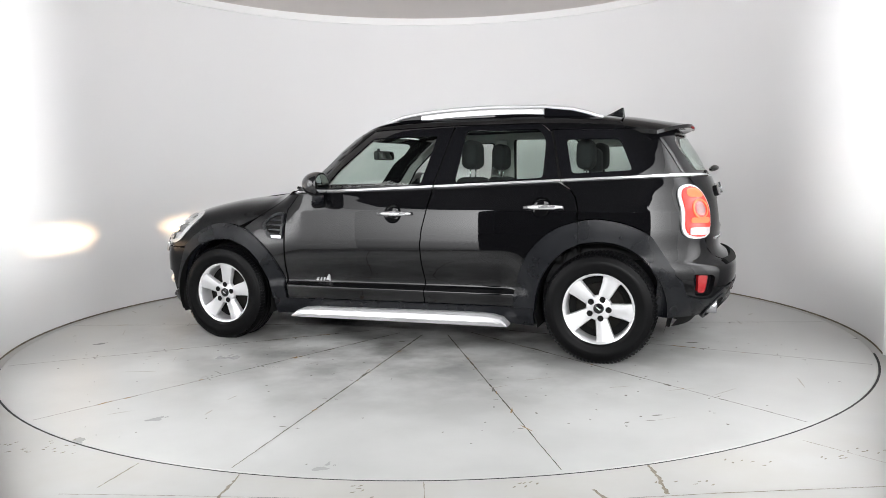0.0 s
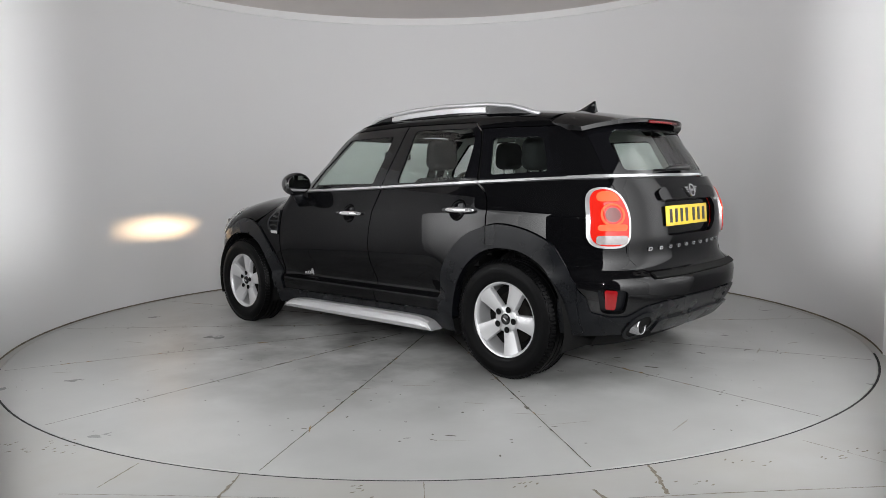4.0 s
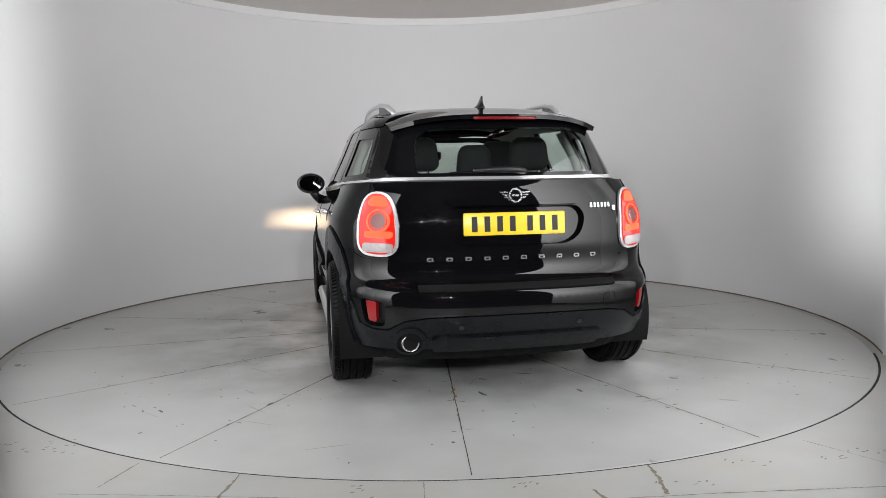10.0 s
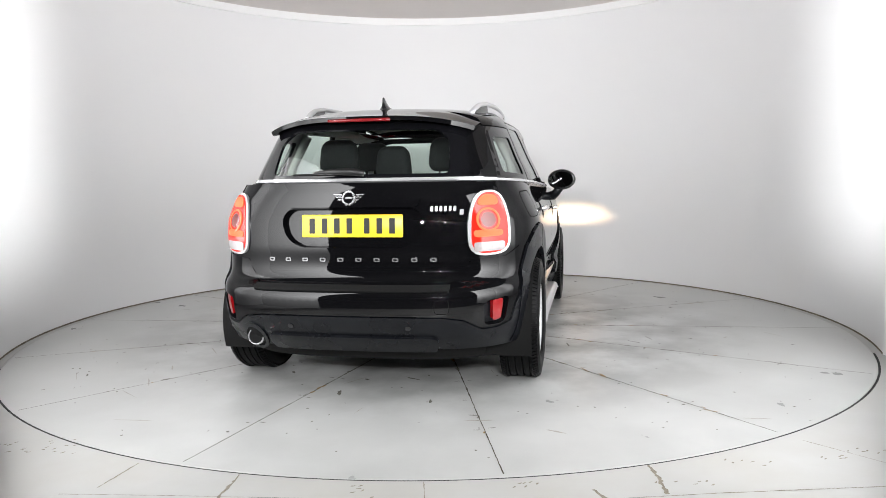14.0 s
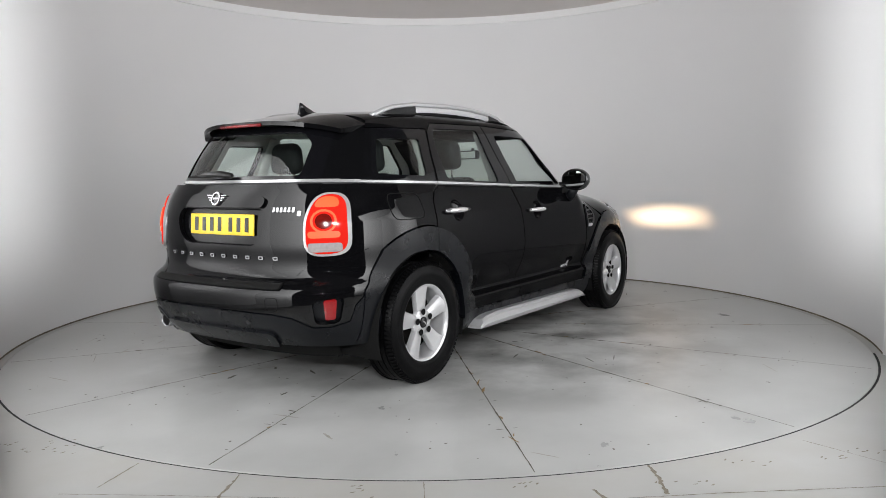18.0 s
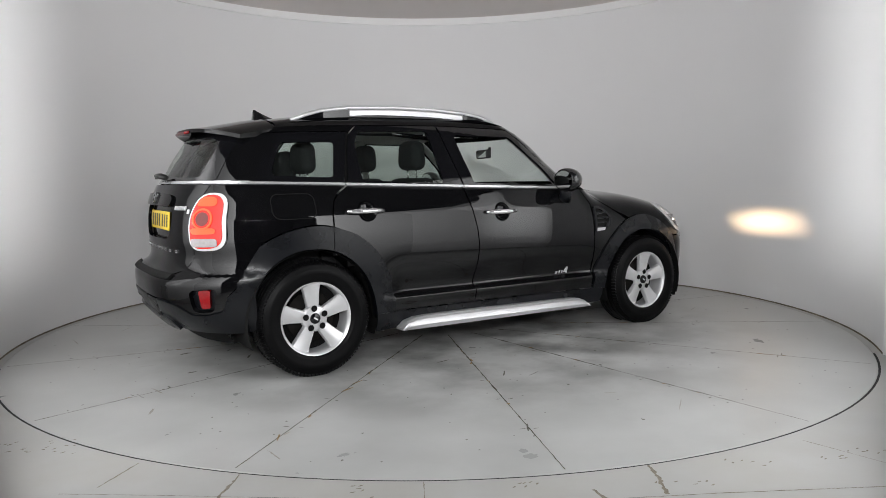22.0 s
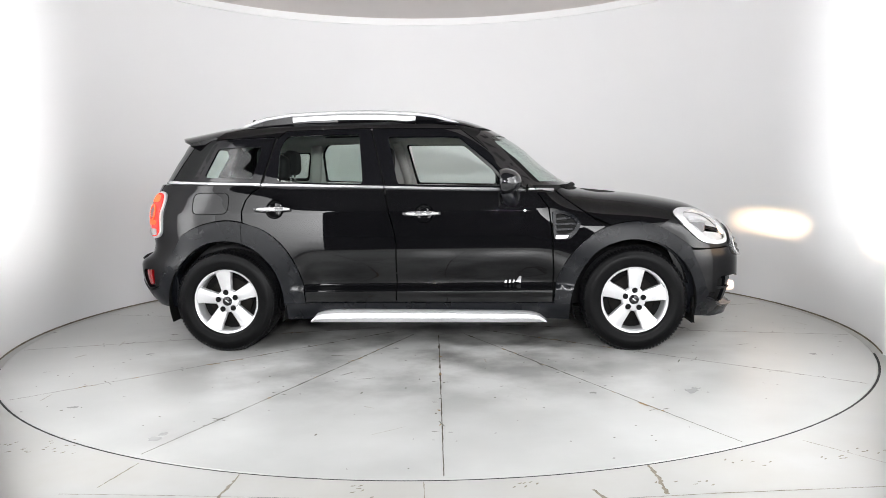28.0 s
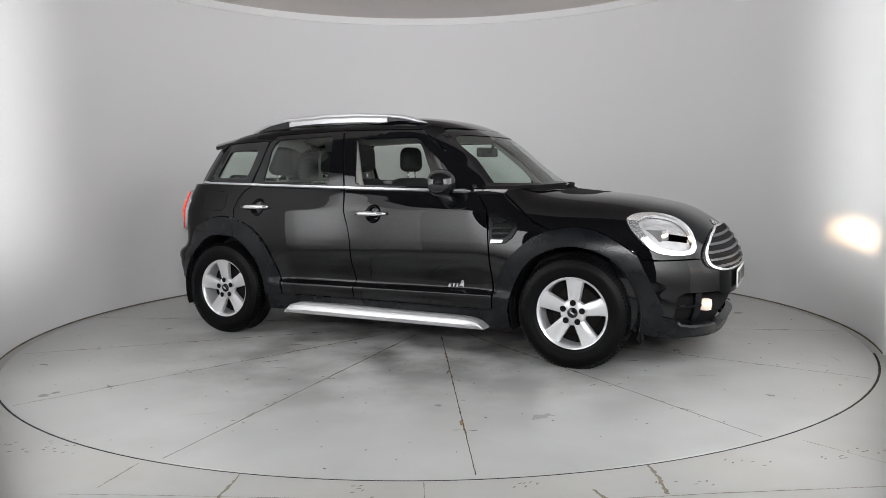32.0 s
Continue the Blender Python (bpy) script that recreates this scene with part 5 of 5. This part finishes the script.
def wheel_at(name, x, s, z, spin):
    hub = new(name)
    hub.parent = car
    hub.matrix_basis = pose(x - CAR_X, s * 0.785, z, 0, 0, 0 if s > 0 else 180)
    ang = spin if s > 0 else 180 - spin
    bm = bmesh.new()
    prof = [(0.208, -0.10), (0.225, -0.108), (0.27, -0.112), (0.305, -0.106), (0.324, -0.092)]
    for k in range(4):
        yg = -0.066 + k * 0.038
        prof += [(0.333, yg - 0.012), (0.333, yg + 0.006), (0.325, yg + 0.008), (0.325, yg + 0.012), (0.333, yg + 0.014)]
    prof += [(0.333, 0.075), (0.324, 0.092), (0.308, 0.104), (0.300, 0.1045), (0.297, 0.107), (0.268, 0.112), (0.262, 0.110), (0.236, 0.108), (0.222, 0.104), (0.214, 0.094)]
    lathe(bm, prof, 96, "y")
    tyre = part("tyre", bm, RUBBER, hub, "black rubber tyre")
    tyre.data.set_sharp_from_angle(angle=radians(40))
    bm = bmesh.new()
    for k in range(90):
        a = 6.28319 * k / 90
        for sy in (-1, 1):
            m = Matrix.Rotation(-a, 4, "Y") @ Matrix.Translation((0.327, sy * 0.085, 0)) @ Matrix.Rotation(radians(sy * 28), 4, "Z")
            box(bm, -0.008, 0.0065, -0.016, 0.016, -0.007, 0.007, m=m)
    tagged(part("tread", bm, RUBBER, tyre, smooth=False), kind="stuff")
    bm = bmesh.new()
    lathe(bm, [(0.196, -0.06), (0.196, 0.062), (0.199, 0.082), (0.207, 0.090), (0.215, 0.093), (0.218, 0.090), (0.219, 0.082), (0.212, 0.070), (0.205, -0.09)], 72, "y")
    rim = part("rim", bm, SILVER, hub, "silver painted alloy rim")
    rim.data.set_sharp_from_angle(angle=radians(50))
    for k in range(5):
        bm = bmesh.new()
        rows = []
        for r, w, y in ((0.030, 0.028, 0.066), (0.062, 0.034, 0.070), (0.10, 0.040, 0.073), (0.15, 0.047, 0.077), (0.185, 0.054, 0.083), (0.203, 0.066, 0.086)):
            rows.append([bm.verts.new((c, yy, r)) for c, yy in ((-w, y - 0.035), (-w, y - 0.010), (-w + 0.005, y - 0.002), (-w * 0.55, y), (w * 0.30, y + 0.001), (w * 0.62, y - 0.005), (w - 0.004, y - 0.007), (w, y - 0.014), (w, y - 0.035))])
        for p, q in zip(rows, rows[1:]):
            for j in range(9):
                bm.faces.new((p[j], p[(j + 1) % 9], q[(j + 1) % 9], q[j]))
        bm.faces.new(rows[0])
        bm.faces.new(rows[-1][::-1])
        bmesh.ops.recalc_face_normals(bm, faces=bm.faces)
        sp = part("spoke", bm, SILVER, rim)
        sp.data.set_sharp_from_angle(angle=radians(38))
        sp.matrix_basis = pose(0, 0, 0, 0, 90 - ang - 72 * k, 0)
        bm = bmesh.new()
        lathe(bm, [(0.0, 0.0), (0.012, 0.0), (0.0165, 0.007), (0.0185, 0.0075)], 16, "y", (0, 0.0665, 0.060))
        lug = part("wheel_bolt", bm, DARK, rim)
        lug.matrix_basis = pose(0, 0.006, 0, 0, 90 - ang - 72 * k, 0)
    bm = bmesh.new()
    lathe(bm, [(0.0, 0.072), (0.066, 0.071), (0.076, 0.066), (0.080, 0.045)], 40, "y")
    part("hub_plate", bm, SILVER, rim)
    bm = bmesh.new()
    lathe(bm, [(0.0, 0.081), (0.026, 0.080), (0.031, 0.076), (0.032, 0.066)], 28, "y")
    cap = part("hub_cap", bm, FRIT, rim)
    bm = bmesh.new()
    box(bm, -0.014, 0.014, 0.0805, 0.0825, -0.004, 0.004, m=Matrix.Rotation(radians(-35), 4, "Y"))
    part("cap_mark", bm, CHROME, rim, smooth=False)
    bm = bmesh.new()
    lathe(bm, [(0.0, 0.0), (0.145, 0.0), (0.148, -0.01), (0.148, -0.02), (0.0, -0.02)], 40, "y")
    part("brake_disc", bm, material("worn_brake_steel", (0.012, 0.011, 0.010), 0.7, 0.0, 0, 30, 0.4, spec=0.08), hub)
    bm = bmesh.new()
    lathe(bm, [(0.0, -0.03), (0.196, -0.03)], 40, "y")
    part("brake_backplate", bm, DARK, hub)
    return hub


wheel_at("wheel", 0.0, 1, 0.333, 114.0)
wheel_at("wheel", 2.67, 1, 0.327, 97.0)
wheel_at("wheel", 0.0, -1, 0.333, 96.0)
wheel_at("wheel", 2.67, -1, 0.327, 86.0)

# dark tub behind the panels, wheel arch liners, underbody
levels = [0.20, 0.26, 0.33, 0.40, 0.47, 0.54, 0.61, 0.68, 0.75, 0.82, 0.89, 0.95, 1.0, 1.04]
verts, faces = [], []
N = 160
for z in levels:
    t = np.linspace(0, 360, N, endpoint=False)
    start = np.stack([np.full(N, 1.35), np.zeros(N), np.full(N, z)], 1)
    way = np.stack([np.cos(np.radians(t)), np.sin(np.radians(t)), np.zeros(N)], 1)
    p, n = cast(lower, start, way, 3.0)
    p = p - n * np.array([1, 1, 0]) * 0.075
    verts += [(v[0] - CAR_X, v[1], z) for v in p]
for i in range(len(levels) - 1):
    for k in range(N):
        quad = (i * N + k, i * N + (k + 1) % N, (i + 1) * N + (k + 1) % N, (i + 1) * N + k)
        cx = sum(verts[j][0] for j in quad) / 4 + CAR_X
        cy, cz = sum(verts[j][1] for j in quad) / 4, sum(verts[j][2] for j in quad) / 4
        in_arch = abs(cy) > 0.5 and min(math.hypot(cx - 0.0, cz - 0.33), math.hypot(cx - 2.67, cz - 0.33)) < 0.42
        in_lamp = cx > 2.9 and 0.66 < cz < 0.92
        if not in_arch and not in_lamp:
            faces.append(quad)
mesh_part("body_tub", verts, faces, DARK, car)
bm = bmesh.new()
for z, x0, x1, hw in ((0.23, -0.30, 3.2, 0.60), (0.45, 0.5, 2.2, 0.74)):
    box(bm, x0 - CAR_X, x1 - CAR_X, -hw, hw, z - 0.01, z + 0.01)
part("underbody", bm, DARK, car, smooth=False)
for x in (0.0, 2.67):
    for s in (1, -1):
        bm = bmesh.new()
        lathe(bm, [(0.42, 0.58 * s), (0.395, 0.60 * s), (0.395, 0.865 * s)], 30, "y", (x - CAR_X, 0, 0.33), -20, 200)
        bm2 = part("arch_liner", bm, DARK, car)
        bm = bmesh.new()
        lathe(bm, [(0.0, 0.58 * s), (0.45, 0.58 * s)], 30, "y", (x - CAR_X, 0, 0.33), -12, 192)
        part("arch_back", bm, DARK, car)

# cabin
bm = bmesh.new()
box(bm, 1.85 - CAR_X, 2.26 - CAR_X, -0.70, 0.70, 0.60, 1.02, 0.05, 3)
box(bm, 1.78 - CAR_X, 2.0 - CAR_X, -0.58, -0.18, 0.90, 1.055, 0.05, 3)
part("dashboard", bm, TRIM, car)
bm = bmesh.new()
lathe(bm, [(0.178 + 0.014 * math.cos(k * 0.7854), 0.014 * math.sin(k * 0.7854)) for k in range(9)], 36, "x")
wheel_rim = part("steering_wheel", bm, TRIM, car, "black steering wheel")
wheel_rim.matrix_basis = pose(1.72 - CAR_X, -0.37, 0.91, 0, 24, 0)
bm = bmesh.new()
for k in range(3):
    m = Matrix.Rotation(radians(90 + 120 * k), 4, "X")
    box(bm, -0.01, 0.01, 0.0, 0.175, -0.016, 0.016, m=m)
box(bm, -0.025, 0.02, -0.06, 0.06, -0.06, 0.06, 0.02)
part("wheel_spokes", bm, TRIM, wheel_rim)


def seat(x, y, w, head_z, back_top, name, head_w=0.13):
    st = new(name)
    st.parent = car
    st.matrix_basis = pose(x - CAR_X, y, 0)
    bm = bmesh.new()
    box(bm, -0.08, 0.46, -w, w, 0.42, 0.58, 0.05, 3)
    part("seat_cushion", bm, SEAT, st)
    bm = bmesh.new()
    box(bm, -0.07, 0.07, -w, w, 0.50, back_top, 0.055, 4, m=Matrix.Translation((0.0, 0, 0.5)) @ Matrix.Rotation(radians(-8), 4, "Y") @ Matrix.Translation((0.02, 0, -0.5)))
    part("backrest", bm, SEAT, st)
    bm = bmesh.new()
    box(bm, -0.055, 0.055, -head_w, head_w, head_z - 0.095, head_z + 0.105, 0.052, 4)
    for v in bm.verts:
        v.co.y *= 1 - 0.18 * max(0, (v.co.z - head_z) / 0.1)
    ob = part("headrest", bm, SEAT, st)
    ob.matrix_basis = pose(-0.055, 0, 0)
    for sg in (1, -1):
        bm = bmesh.new()
        tube(bm, [(-0.05, sg * 0.06, back_top - 0.05), (-0.055, sg * 0.06, head_z - 0.05)], 0.006, 8)
        part("headrest_post", bm, CHROME, st)


seat(0.985, 0.37, 0.24, 1.275, 1.13, "front_seat")
seat(0.985, -0.37, 0.24, 1.275, 1.13, "front_seat")
seat(0.21, 0.34, 0.25, 1.26, 1.10, "rear_seat", 0.125)
seat(0.21, -0.34, 0.25, 1.26, 1.10, "rear_seat", 0.125)
seat(0.21, 0.0, 0.085, 1.215, 1.10, "rear_middle_seat", 0.11)
bm = bmesh.new()
box(bm, -0.50 - CAR_X, 0.15 - CAR_X, -0.60, 0.60, 0.60, 1.04, 0.02, 2)
part("parcel_shelf", bm, TRIM, car)
bm = bmesh.new()
box(bm, -0.04, 0.0, -0.115, 0.115, -0.034, 0.034, 0.014, 3)
tube(bm, [(0.0, 0, 0.0), (0.03, 0, 0.03), (0.035, 0, 0.055)], 0.012, 8)
inner = part("inside_mirror", bm, TRIM, car)
inner.matrix_basis = pose(1.80 - CAR_X, -0.02, 1.305, 0, 0, -12)
bm = bmesh.new()
box(bm, -0.0425, -0.0405, -0.100, 0.100, -0.026, 0.026)
part("inside_mirror_glass", bm, MIRROR, inner, smooth=False)
panel("headlining", [(-0.30, -0.50), (0.4, -0.57), (1.5, -0.52), (1.62, 0), (1.5, 0.52), (0.4, 0.57), (-0.30, 0.50)], "top", upper, LINER, car, off=-0.035, depth=0, h=0.08)
for s in (1, -1):
    bm = bmesh.new()
    tube(bm, [(1.09 - CAR_X, s * 0.69, 1.02), (1.06 - CAR_X, s * 0.67, 1.15), (0.985 - CAR_X, s * 0.60, 1.42)], [0.06, 0.05, 0.05], 8, 0.6)
    part("pillar_lining", bm, LINER, car)
    bm = bmesh.new()
    tube(bm, [(0.24 - CAR_X, s * 0.74, 1.05), (0.27 - CAR_X, s * 0.69, 1.22), (0.30 - CAR_X, s * 0.60, 1.40)], [0.06, 0.045, 0.05], 8, 0.6)
    part("rear_pillar_lining", bm, LINER, car)
    for x0, x1 in ((0.44, 1.10), (1.14, 2.0)):
        bm = bmesh.new()
        box(bm, x0 - CAR_X, x1 - CAR_X, s * 0.70, s * 0.76, 0.5, 1.06 + (0.02 if x0 < 1 else 0), 0.02, 2)
        part("door_lining", bm, TRIM, car)


def motions():
    rows = [(k * 0.5, pose(0, 0, 0, 0, 0, TURN_START + TURN_RATE * k * 0.5)) for k in range(65)]
    walk(car, rows)
    walk(turntable, rows)


motions()
